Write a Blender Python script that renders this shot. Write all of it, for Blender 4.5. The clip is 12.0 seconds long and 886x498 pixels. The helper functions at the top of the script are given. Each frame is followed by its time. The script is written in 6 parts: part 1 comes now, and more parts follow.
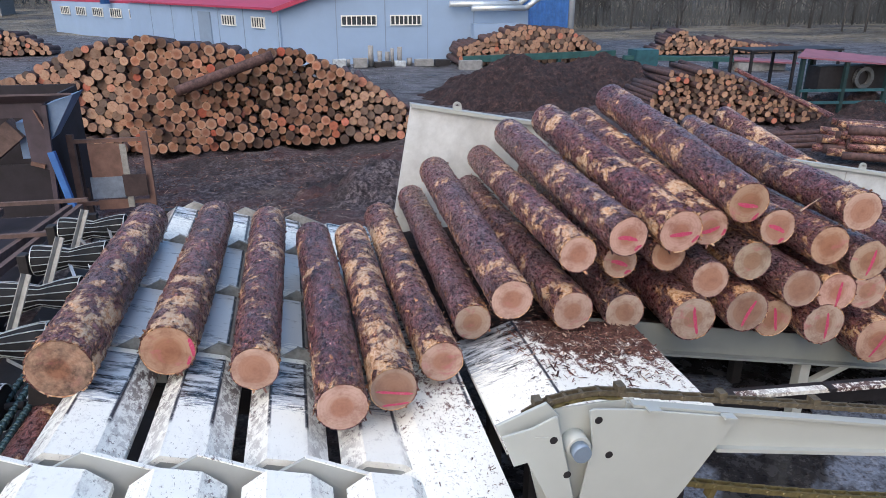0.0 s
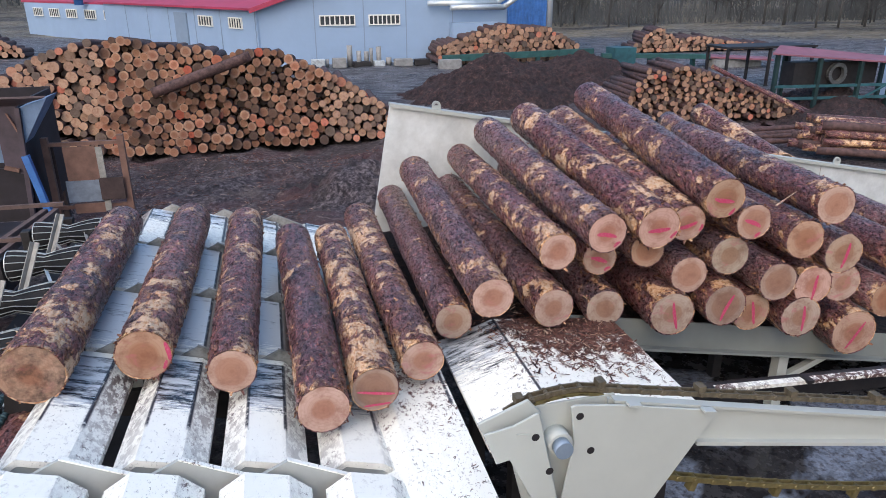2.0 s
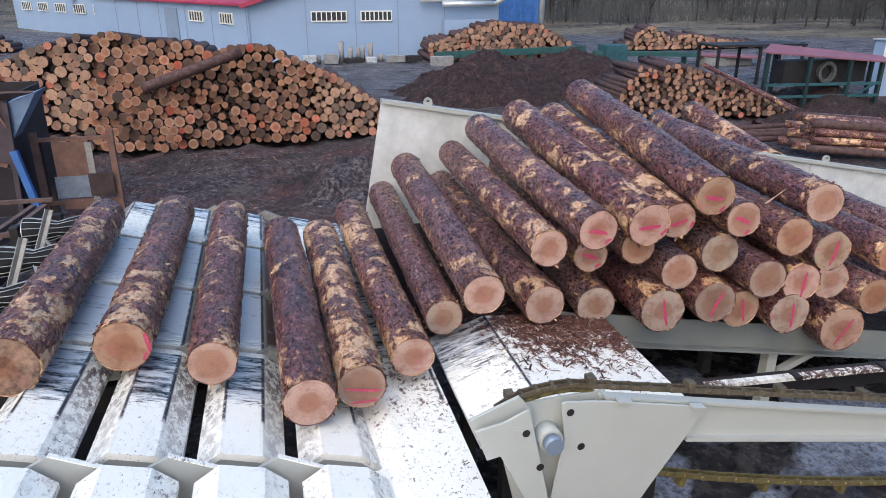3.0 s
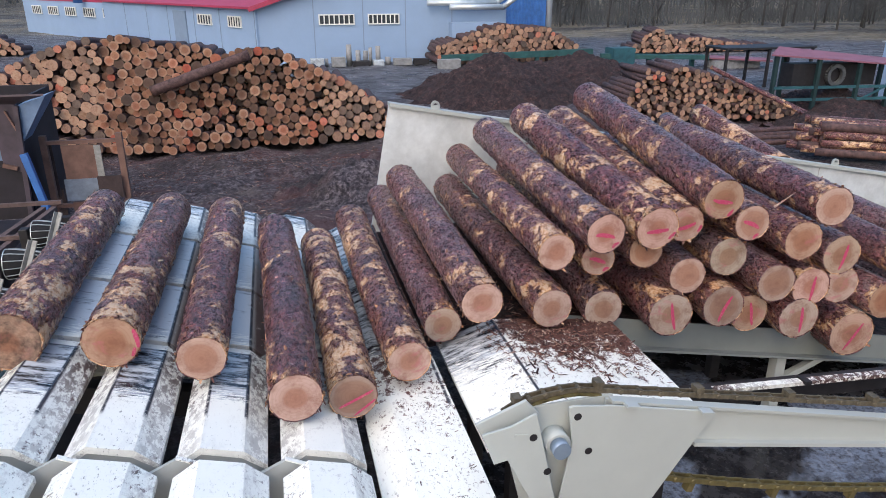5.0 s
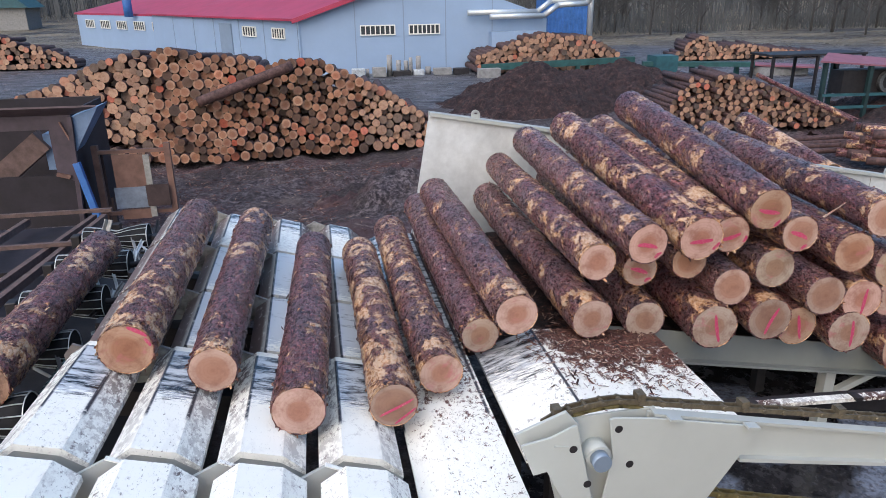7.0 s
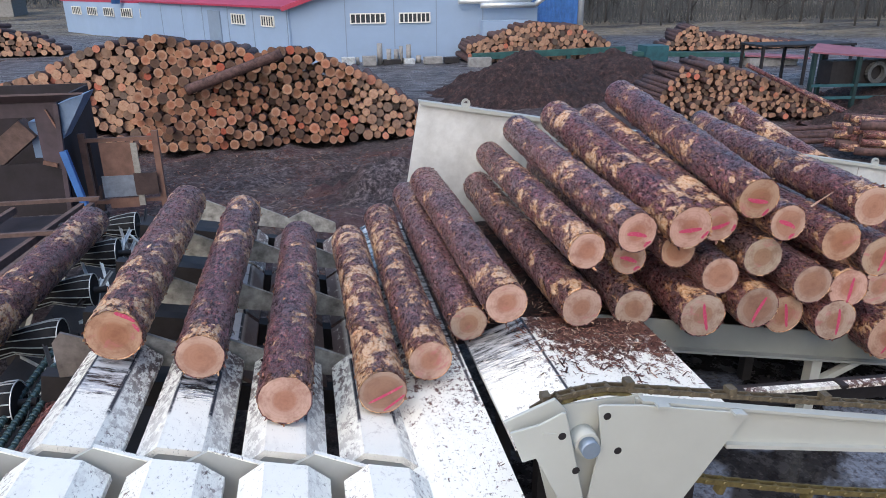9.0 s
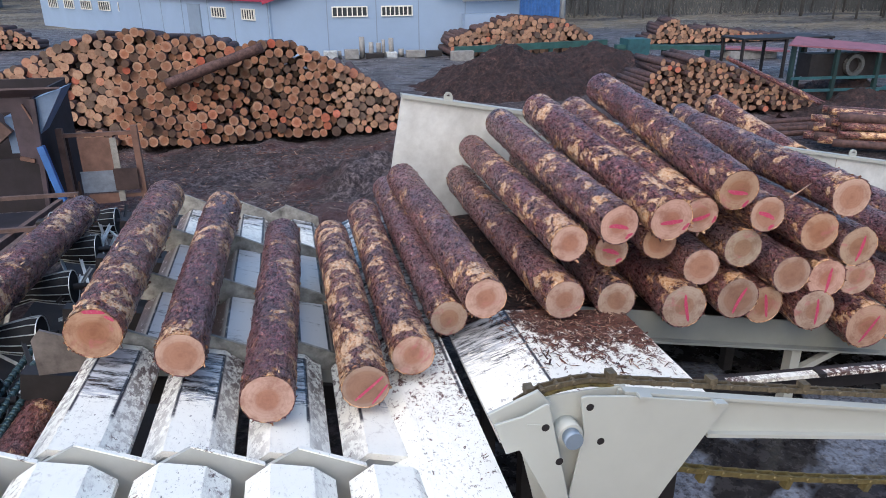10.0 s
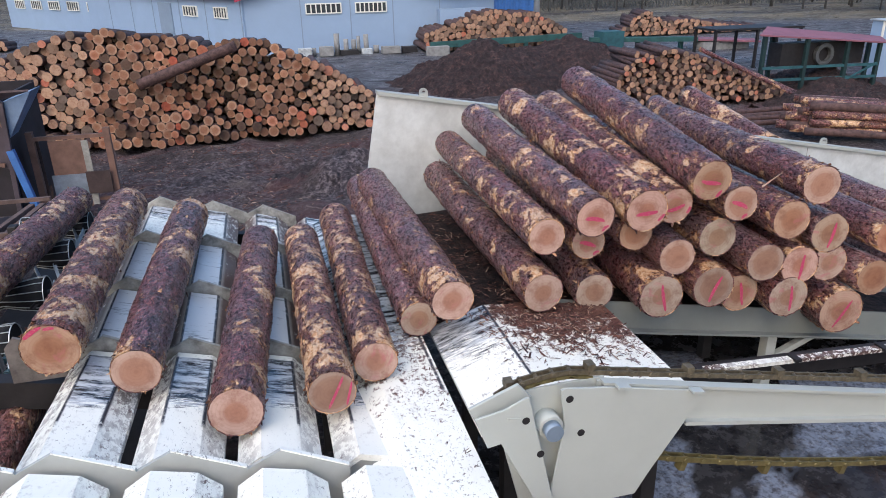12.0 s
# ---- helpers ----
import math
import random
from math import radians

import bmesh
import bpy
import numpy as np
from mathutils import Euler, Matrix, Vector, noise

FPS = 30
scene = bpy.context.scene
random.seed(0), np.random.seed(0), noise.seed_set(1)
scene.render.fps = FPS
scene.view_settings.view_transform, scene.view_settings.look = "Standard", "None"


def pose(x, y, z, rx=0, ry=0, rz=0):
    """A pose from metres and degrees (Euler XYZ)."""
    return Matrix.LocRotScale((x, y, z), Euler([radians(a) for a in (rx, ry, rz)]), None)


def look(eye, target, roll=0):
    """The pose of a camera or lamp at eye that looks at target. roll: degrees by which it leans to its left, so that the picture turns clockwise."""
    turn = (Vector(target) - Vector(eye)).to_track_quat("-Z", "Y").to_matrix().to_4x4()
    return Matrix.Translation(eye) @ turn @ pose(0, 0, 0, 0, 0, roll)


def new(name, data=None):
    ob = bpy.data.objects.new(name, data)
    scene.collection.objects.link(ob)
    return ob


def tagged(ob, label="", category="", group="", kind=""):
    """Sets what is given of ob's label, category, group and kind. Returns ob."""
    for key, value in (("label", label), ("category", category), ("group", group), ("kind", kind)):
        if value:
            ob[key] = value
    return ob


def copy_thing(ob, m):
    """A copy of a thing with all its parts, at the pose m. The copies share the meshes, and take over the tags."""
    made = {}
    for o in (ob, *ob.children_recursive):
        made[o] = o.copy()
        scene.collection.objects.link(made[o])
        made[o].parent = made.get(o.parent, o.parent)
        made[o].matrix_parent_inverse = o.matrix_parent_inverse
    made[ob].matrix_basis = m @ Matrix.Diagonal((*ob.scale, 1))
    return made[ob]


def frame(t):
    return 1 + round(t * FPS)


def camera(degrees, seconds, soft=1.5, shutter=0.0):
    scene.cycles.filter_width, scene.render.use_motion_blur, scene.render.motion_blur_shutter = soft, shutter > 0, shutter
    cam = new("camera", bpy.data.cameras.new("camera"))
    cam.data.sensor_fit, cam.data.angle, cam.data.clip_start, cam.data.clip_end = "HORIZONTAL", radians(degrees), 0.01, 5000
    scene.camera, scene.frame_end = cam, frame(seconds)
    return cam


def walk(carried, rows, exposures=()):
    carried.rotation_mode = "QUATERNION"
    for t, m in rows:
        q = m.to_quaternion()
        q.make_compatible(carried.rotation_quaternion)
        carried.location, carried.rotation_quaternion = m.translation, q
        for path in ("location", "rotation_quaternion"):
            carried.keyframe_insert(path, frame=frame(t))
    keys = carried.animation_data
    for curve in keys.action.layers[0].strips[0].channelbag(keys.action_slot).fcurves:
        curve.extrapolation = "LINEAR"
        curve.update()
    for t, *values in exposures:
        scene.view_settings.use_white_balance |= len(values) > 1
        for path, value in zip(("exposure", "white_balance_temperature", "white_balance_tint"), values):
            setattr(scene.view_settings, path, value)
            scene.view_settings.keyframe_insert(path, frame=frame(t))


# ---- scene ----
cam = camera(65.0, 12.0, soft=0.6)
walk(cam, [
    (0, pose(-0.000, -0.000, 4.000, 69.22, -0.00, -11.76)),
    (0.5, pose(0.003, -0.002, 3.997, 69.27, -0.04, -11.93)),
    (1, pose(0.009, -0.004, 4.000, 69.22, 0.23, -12.34)),
    (1.5, pose(0.010, -0.002, 3.997, 69.29, 0.22, -12.83)),
    (2, pose(0.014, -0.003, 3.999, 69.16, 0.28, -13.42)),
    (2.5, pose(0.014, -0.006, 3.999, 69.07, 0.18, -13.81)),
    (3, pose(0.015, -0.004, 3.997, 68.91, -0.07, -14.03)),
    (5, pose(0.013, -0.002, 4.001, 69.13, 0.02, -13.46)),
    (5.5, pose(0.009, 0.001, 4.003, 69.28, 0.20, -12.58)),
    (6, pose(0.005, -0.002, 4.005, 69.61, 0.36, -11.57)),
    (6.5, pose(0.007, -0.001, 4.002, 69.90, 0.56, -10.81)),
    (7, pose(0.004, -0.007, 4.005, 69.87, 0.77, -10.35)),
    (9, pose(0.007, -0.009, 3.995, 69.03, 0.44, -11.07)),
    (9.5, pose(0.013, -0.009, 3.994, 68.78, 0.36, -11.63)),
    (10, pose(0.015, -0.011, 3.992, 68.52, 0.38, -12.44)),
    (10.5, pose(0.019, -0.017, 3.999, 68.31, 0.44, -12.93)),
    (11, pose(0.032, -0.015, 3.992, 68.15, 0.64, -13.53)),
    (11.5, pose(0.038, -0.014, 3.995, 68.06, 0.97, -14.17)),
    (12, pose(0.032, -0.017, 3.997, 68.14, 1.07, -14.44)),
])

# ---- light: flat overcast winter day ----
world = bpy.data.worlds.new("overcast")
scene.world = world
world.use_nodes = True
sky = world.node_tree.nodes.new("ShaderNodeTexSky")
sky.sky_type = "NISHITA"
sky.sun_disc = False
sky.sun_elevation, sky.sun_rotation = radians(38), radians(215)
sky.air_density, sky.dust_density, sky.ozone_density = 1.0, 3.0, 1.6
hsv = world.node_tree.nodes.new("ShaderNodeHueSaturation")
hsv.inputs["Saturation"].default_value = 1.25
background = world.node_tree.nodes["Background"]
world.node_tree.links.new(sky.outputs[0], hsv.inputs["Color"])
world.node_tree.links.new(hsv.outputs[0], background.inputs["Color"])
background.inputs["Strength"].default_value = 0.15
sun = new("sun", bpy.data.lights.new("sun", "SUN"))
sun.data.energy, sun.data.angle, sun.data.color = 1.0, radians(60), (0.86, 0.935, 1.0)
sun.matrix_world = look((-2, -3, 14), (0, 0, 0))
scene.view_settings.exposure = 0.63


# ---- materials ----
class Mat:
    """A principled material with a small node kit."""

    def __init__(self, name, rough=0.8, metal=0.0):
        self.m = bpy.data.materials.new(name)
        self.m.use_nodes = True
        self.t = self.m.node_tree
        self.b = self.t.nodes["Principled BSDF"]
        self.b.inputs["Roughness"].default_value = rough
        self.b.inputs["Metallic"].default_value = metal
        self.co = self.t.nodes.new("ShaderNodeTexCoord").outputs["Object"]

    def link(self, a, b):
        self.t.links.new(a, b)

    def mapped(self, scale, shift=False):
        n = self.t.nodes.new("ShaderNodeMapping")
        n.inputs["Scale"].default_value = scale
        self.link(self.co, n.inputs["Vector"])
        if shift:
            info = self.t.nodes.new("ShaderNodeObjectInfo")
            mul = self.t.nodes.new("ShaderNodeMath")
            mul.operation = "MULTIPLY"
            mul.inputs[1].default_value = 37.0
            self.link(info.outputs["Random"], mul.inputs[0])
            self.link(mul.outputs[0], n.inputs["Location"])
        return n.outputs[0]

    def noise(self, scale, detail=6, rough=0.6, vec=None, distort=0.0):
        n = self.t.nodes.new("ShaderNodeTexNoise")
        n.inputs["Scale"].default_value = scale
        n.inputs["Detail"].default_value = detail
        n.inputs["Roughness"].default_value = rough
        n.inputs["Distortion"].default_value = distort
        self.link(vec or self.co, n.inputs["Vector"])
        return n.outputs["Fac"]

    def voronoi(self, scale, vec=None, feature="F1"):
        n = self.t.nodes.new("ShaderNodeTexVoronoi")
        n.feature = feature
        n.inputs["Scale"].default_value = scale
        self.link(vec or self.co, n.inputs["Vector"])
        return n.outputs["Distance"]

    def ramp(self, fac, *stops):
        n = self.t.nodes.new("ShaderNodeValToRGB")
        e = n.color_ramp.elements
        while len(e) < len(stops):
            e.new(0.5)
        for k, (p, c) in zip(e, stops):
            k.position = p
            k.color = (*c, 1) if isinstance(c, tuple) else (c, c, c, 1)
        self.link(fac, n.inputs[0])
        return n.outputs[0]

    def mix(self, fac, a, b, mode="MIX"):
        n = self.t.nodes.new("ShaderNodeMix")
        n.data_type, n.blend_type = "RGBA", mode
        for socket, v in ((n.inputs[0], fac), (n.inputs[6], a), (n.inputs[7], b)):
            if isinstance(v, tuple):
                socket.default_value = (*v, 1)
            elif isinstance(v, (int, float)):
                socket.default_value = v if socket.type == "VALUE" else (v, v, v, 1)
            else:
                self.link(v, socket)
        return n.outputs[2]

    def colour(self, c):
        if isinstance(c, tuple):
            self.b.inputs["Base Color"].default_value = (*c, 1)
        else:
            self.link(c, self.b.inputs["Base Color"])

    def rough(self, r):
        self.link(r, self.b.inputs["Roughness"])

    def bump(self, h, strength=0.5, distance=0.01):
        n = self.t.nodes.new("ShaderNodeBump")
        n.inputs["Strength"].default_value = strength
        n.inputs["Distance"].default_value = distance
        self.link(h, n.inputs["Height"])
        self.link(n.outputs[0], self.b.inputs["Normal"])

    def random(self):
        return self.t.nodes.new("ShaderNodeObjectInfo").outputs["Random"]


def plain(name, c, rough=0.7, metal=0.0, vary=0.25, scale=6.0, bump=0.2):
    m = Mat(name, rough, metal)
    n = m.noise(scale, 8, 0.65)
    dark = tuple(v * (1 - vary) for v in c)
    light = tuple(min(1, v * (1 + vary)) for v in c)
    m.colour(m.ramp(n, (0.3, dark), (0.7, light)))
    m.bump(m.noise(scale * 6, 4), bump, 0.005)
    return m.m


def bark_material(name, plates, furrow, flake, amount, fleck=0.58):
    """Wet pine bark: scaly plates, dark furrows, pale flecks and flaked patches, most of them near the sawn ends."""
    m = Mat(name, 0.5)
    v = m.mapped((1, 1, 0.62), True)
    w = m.mapped((1.0, 1.0, 0.9), True)
    wob = m.t.nodes.new("ShaderNodeTexNoise")
    wob.inputs["Scale"].default_value = 16
    wob.inputs["Detail"].default_value = 4
    m.link(v, wob.inputs["Vector"])
    warped = m.mix(0.16, v, wob.outputs["Color"])
    cracks = m.voronoi(21, warped, "DISTANCE_TO_EDGE")
    veins = m.ramp(m.noise(9, 5, 0.62, warped, 0.5), (0.46, 0.0), (0.50, 1.0), (0.53, 0.0))
    thin = m.ramp(m.noise(26, 4, 0.6, v, 0.6), (0.475, 0.0), (0.50, 1.0), (0.525, 0.0))
    grain = m.noise(34, 8, 0.72, v)
    tone = m.noise(4.5, 6, 0.65, v)
    rusty = m.mix(m.ramp(m.noise(8, 6, 0.7, w), (0.46, 0.0), (0.66, 0.8)), plates, (0.34, 0.115, 0.075))
    col = m.mix(m.ramp(grain, (0.33, 0.0), (0.55, 1.0)), furrow, rusty)
    col = m.mix(m.ramp(tone, (0.48, 0.0), (0.72, 0.30)), col, furrow)
    # pale scale flecks, which also carry small glints in their colour
    col = m.mix(m.ramp(m.noise(30, 7, 0.76, v), (fleck, 0.0), (fleck + 0.05, 0.9)), col, (0.56, 0.36, 0.34))
    # cool sky sheen painted as broad blue-grey patches between the furrows
    col = m.mix(m.ramp(m.noise(3.0, 4, 0.55, v), (0.50, 0.0), (0.64, 0.55)), col, m.mix(m.ramp(grain, (0.36, 0.0), (0.56, 1.0)), furrow, (0.25, 0.19, 0.24)))
    col = m.mix(m.mix(0.7, 0.0, veins), col, furrow)
    col = m.mix(m.mix(0.5, 0.0, thin), col, furrow)
    col = m.mix(m.ramp(cracks, (0.0, 0.75), (0.07, 0.0)), col, furrow)
    # flaked patches, worn thickest at the two ends
    sep = m.t.nodes.new("ShaderNodeSeparateXYZ")
    m.link(m.co, sep.inputs[0])
    butt = m.t.nodes.new("ShaderNodeMapRange")
    butt.inputs["From Min"].default_value, butt.inputs["From Max"].default_value = 0.38, 0.0
    butt.inputs["To Max"].default_value = 0.032
    m.link(sep.outputs["Z"], butt.inputs["Value"])
    raw = m.mix(0.30, m.noise(6.5, 12, 0.72, w, 0.35), m.noise(1.7, 3, 0.5, w))
    add = m.t.nodes.new("ShaderNodeMath")
    add.operation = "ADD"
    m.link(raw, add.inputs[0])
    m.link(butt.outputs[0], add.inputs[1])
    patch = add.outputs[0]
    mask = m.ramp(patch, (amount, 0.0), (amount + 0.006, 1.0))
    tan = m.ramp(m.noise(34, 8, 0.78, v), (0.34, (0.40, 0.15, 0.07)), (0.47, (0.68, 0.37, 0.19)), (0.58, flake), (0.74, (0.92, 0.76, 0.54)))
    edge = m.ramp(patch, (amount - 0.040, 0.0), (amount, 0.8))
    col = m.mix(m.mix(1.0, edge, m.ramp(grain, (0.40, 0.0), (0.52, 1.0)), "MULTIPLY"), col, (0.40, 0.15, 0.08))
    m.colour(m.mix(mask, col, tan))
    h = m.mix(0.35, m.mix(0.5, m.ramp(cracks, (0.0, 0.0), (0.25, 1.0)), m.mix(veins, 1.0, 0.0)), grain)
    m.bump(m.mix(mask, h, m.mix(0.35, 0.05, grain)), 1.0, 0.08)
    m.rough(m.ramp(grain, (0.35, 0.18), (0.65, 0.42)))
    m.b.inputs["Coat Weight"].default_value = 0.35
    m.b.inputs["Coat Roughness"].default_value = 0.28
    return m.m


bark_dark = bark_material("bark_dark", (0.45, 0.180, 0.198), (0.026, 0.011, 0.014), (0.74, 0.52, 0.35), 0.572, 0.52)
bark_mid = bark_material("bark_mid", (0.45, 0.160, 0.174), (0.028, 0.011, 0.012), (0.78, 0.55, 0.37), 0.546, 0.56)
bark_pale = bark_material("bark_pale", (0.50, 0.185, 0.170), (0.030, 0.011, 0.010), (0.78, 0.55, 0.36), 0.526, 0.565)
shred = Mat("loose_bark_shreds", 0.7)
shred.colour(shred.ramp(shred.t.nodes.new("ShaderNodeNewGeometry").outputs["Random Per Island"], (0.0, (0.06, 0.026, 0.028)), (0.4, (0.17, 0.075, 0.06)), (0.85, (0.36, 0.17, 0.09)), (1.0, (0.70, 0.50, 0.32))))
shred_bark = shred.m
bark_heap = plain("weathered_bark", (0.075, 0.040, 0.038), 0.8, 0.0, 0.75, 9, 0.8)


def cut_material(name, far=False, old=False):
    """Fresh sawn end grain: rings, darker heart, saw streaks, sapwood edge."""
    m = Mat(name, 0.75)
    sep = m.t.nodes.new("ShaderNodeVectorMath")
    sep.operation = "LENGTH"
    flat = m.t.nodes.new("ShaderNodeMapping")
    flat.inputs["Scale"].default_value = (1, 1, 0)
    m.link(m.co, flat.inputs["Vector"])
    wob = m.noise(5, 3, 0.5, m.mapped((1, 1, 1), True))
    add = m.t.nodes.new("ShaderNodeMath")
    add.operation = "MULTIPLY_ADD"
    m.link(flat.outputs[0], sep.inputs[0])
    m.link(wob, add.inputs[0])
    add.inputs[1].default_value = 0.035
    m.link(sep.outputs["Value"], add.inputs[2])
    wave = m.t.nodes.new("ShaderNodeMath")
    wave.operation = "SINE"
    mul = m.t.nodes.new("ShaderNodeMath")
    mul.operation = "MULTIPLY"
    mul.inputs[1].default_value = 90.0 if far else 300.0
    m.link(add.outputs[0], mul.inputs[0])
    m.link(mul.outputs[0], wave.inputs[0])
    size = m.t.nodes.new("ShaderNodeMath")
    size.operation = "MULTIPLY_ADD"
    m.link(m.random(), size.inputs[0])
    size.inputs[1].default_value, size.inputs[2].default_value = 0.55, 0.75
    core = m.t.nodes.new("ShaderNodeMath")
    core.operation = "MULTIPLY"
    m.link(add.outputs[0], core.inputs[0])
    m.link(size.outputs[0], core.inputs[1])
    heart = m.ramp(core.outputs[0], (0.0, (0.32, 0.16, 0.10)), (0.04, (0.43, 0.25, 0.17)), (0.098, (0.46, 0.28, 0.20)), (0.115, (0.54, 0.40, 0.32)), (0.16, (0.61, 0.49, 0.41)))
    rings = m.mix(m.ramp(wave.outputs[0], (0.3, 0.0), (1.0, 0.13)), heart, (0.27, 0.125, 0.075))
    stain = m.noise(11, 7, 0.7, m.mapped((1, 1, 1), True))
    col = m.mix(m.ramp(stain, (0.46, 0.0), (0.66, 0.7)), rings, (0.31, 0.165, 0.115))
    dirt = m.noise(38, 7, 0.8, m.mapped((1, 3.5, 1), True))
    col = m.mix(m.ramp(dirt, (0.61, 0.0), (0.70, 0.5)), col, (0.22, 0.12, 0.085))
    tone = m.ramp(m.random(), (0.0, (0.50, 0.48, 0.47)), (0.3, (0.80, 0.70, 0.69)), (0.5, (0.68, 0.52, 0.42)), (0.7, (0.60, 0.61, 0.58)), (1.0, (0.82, 0.63, 0.62)))
    if old:
        tone = m.ramp(m.noise(9, 6, 0.7), (0.35, (0.12, 0.09, 0.08)), (0.6, (0.62, 0.48, 0.40)))
    if far:
        island_pick = m.t.nodes.new("ShaderNodeMath")
        island_pick.operation = "ADD"
        m.link(m.random(), island_pick.inputs[0])
        m.link(m.t.nodes.new("ShaderNodeNewGeometry").outputs["Random Per Island"], island_pick.inputs[1])
        wrap = m.t.nodes.new("ShaderNodeMath")
        wrap.operation = "FRACT"
        m.link(island_pick.outputs[0], wrap.inputs[0])
        tone = m.ramp(wrap.outputs[0], (0.0, (0.12, 0.115, 0.12)), (0.14, (0.26, 0.22, 0.20)), (0.35, (0.57, 0.43, 0.355)), (0.6, (0.74, 0.575, 0.46)), (0.85, (0.42, 0.31, 0.26)), (0.94, (0.72, 0.46, 0.36)), (1.0, (0.80, 0.30, 0.24)))
    col = m.mix(1.0, col, tone, "MULTIPLY")
    if not far:
        # rubbed pink spray paint on some of the faces
        pick = m.ramp(m.random(), (0.35, 0.0), (0.5, 1.0), (0.9, 1.0), (0.95, 0.0))
        smear = m.ramp(m.noise(6.5, 5, 0.6, m.mapped((1, 1.6, 1), True), 0.6), (0.56, 0.0), (0.68, 0.5))
        col = m.mix(m.mix(1.0, pick, smear, "MULTIPLY"), col, (0.42, 0.11, 0.14))
    m.colour(col)
    m.bump(m.noise(60, 4, 0.6, m.mapped((1, 6, 1), True)), 0.3, 0.004)
    return m.m


cut_wood = cut_material("cut_wood")
cut_old = cut_material("cut_wood_blackened", False, True)
cut_far = cut_material("cut_wood_weathered", True)
marking = Mat("red_marking_paint", 0.8)
marking.colour(marking.mix(marking.ramp(marking.noise(70, 8, 0.8), (0.52, 0.0), (0.66, 0.9)), (0.46, 0.045, 0.12), (0.52, 0.26, 0.22)))
red_paint = marking.m


def deck_paint(name, wear=None, litter=0.0, ridged=False, grime=(0.0, 0.0), shine=0.0, strewn=None):
    """White painted steel; wear: (x0, x1, y0, y1, y2), the stretch that logs have rubbed to bare metal.
    ridged: dirt gathers on the two sloping sides of a step; grime: its amount left and right."""
    m = Mat(name, 0.42)
    sep = m.t.nodes.new("ShaderNodeSeparateXYZ")
    m.link(m.co, sep.inputs[0])

    def span(axis, a, b):
        n = m.t.nodes.new("ShaderNodeMapRange")
        n.inputs["From Min"].default_value, n.inputs["From Max"].default_value = a, b
        m.link(sep.outputs[axis], n.inputs["Value"])
        return n.outputs[0]

    def both(a, b):
        return m.mix(1.0, a, b, "MULTIPLY")

    base = m.mix(m.noise(2.2, 6, 0.6), (0.84, 0.83, 0.765), (0.95, 0.94, 0.875))
    speck = m.noise(30, 7, 0.75, m.mapped((1.0, 0.75, 1.0), True))
    big = m.noise(2.0, 5, 0.6, m.mapped((1, 1, 1), True))
    dirt = both(m.ramp(speck, (0.56 - litter, 0.0), (0.61 - litter, 1.0)), m.ramp(big, (0.42 - litter, 0.0), (0.60 - litter, 1.0)))
    if ridged:
        left, right = span("X", 0.02, -0.05), span("X", 0.19, 0.25)
        back = m.ramp(span("Y", 0.3, 1.0), (0.0, 0.4 if grime[0] < 0.2 else 1.0), (1.0, 1.0))
        soft = m.noise(16, 9, 0.8, m.mapped((1.0, 0.5, 1.0), True))
        film = m.ramp(soft, (0.48, 0.0), (0.66, 0.7))
        col = m.mix(both(both(right, back), film), base, (0.30, 0.25, 0.24))
        blot = m.noise(20, 8, 0.78, m.mapped((1.0, 0.55, 1.0), True))
        for edge, amount in ((left, grime[0]), (right, grime[1])):
            mud = both(both(edge, back), m.ramp(blot, (0.60 - amount, 0.0), (0.66 - amount, 0.95)))
            col = m.mix(mud, col, (0.085, 0.046, 0.043))
        here = m.mix(m.mix(1.0, left, right, "ADD"), 0.26, 0.95)
        col = m.mix(both(dirt, here), col, (0.10, 0.055, 0.05))
    else:
        col = m.mix(dirt, base, (0.10, 0.052, 0.045))
    # fine dark spatter in drifts, and bark crumbs towards the far edge
    drift = m.ramp(m.noise(3.2, 4, 0.6, m.mapped((1, 0.6, 1), True)), (0.44, 0.12), (0.62, 1.0))
    spat = m.ramp(m.noise(58, 5, 0.8, m.mapped((1, 0.45, 1), True)), (0.60, 0.0), (0.645, 1.0))
    col = m.mix(both(spat, drift), col, (0.035, 0.024, 0.024))
    if strewn:
        heapy = m.noise(13, 9, 0.82, m.mapped((1, 0.8, 1), True))
        grow = m.t.nodes.new("ShaderNodeMath")
        grow.operation = "MULTIPLY_ADD"
        m.link(both(span("Y", strewn[0], strewn[1]), span("X", strewn[2], strewn[3])), grow.inputs[0])
        grow.inputs[1].default_value = strewn[4]
        m.link(heapy, grow.inputs[2])
        col = m.mix(m.ramp(grow.outputs[0], (0.66, 0.0), (0.70, 1.0)), col, m.mix(m.noise(40, 6, 0.7), (0.035, 0.016, 0.015), (0.19, 0.075, 0.055)))
    smear = m.noise(5, 6, 0.7, m.mapped((1.5, 0.5, 1), True))
    col = m.mix(m.ramp(smear, (0.58, 0.0), (0.78, 0.30)), col, (0.45, 0.43, 0.42))
    if wear:
        streak = m.noise(8, 9, 0.82, m.mapped((0.9, 7, 1.0), True))
        zone = both(span("X", wear[0] - 0.004, wear[0] + 0.004), span("X", wear[1] + 0.004, wear[1] - 0.004))
        zone = both(zone, span("Y", wear[2], wear[3]))
        zone = both(zone, span("Y", wear[4] + 0.01, wear[4]))
        add = m.t.nodes.new("ShaderNodeMath")
        add.operation = "MULTIPLY_ADD"
        m.link(zone, add.inputs[0])
        add.inputs[1].default_value = 0.45
        m.link(streak, add.inputs[2])
        rub = m.ramp(add.outputs[0], (0.75, 0.0), (0.82, 1.0))
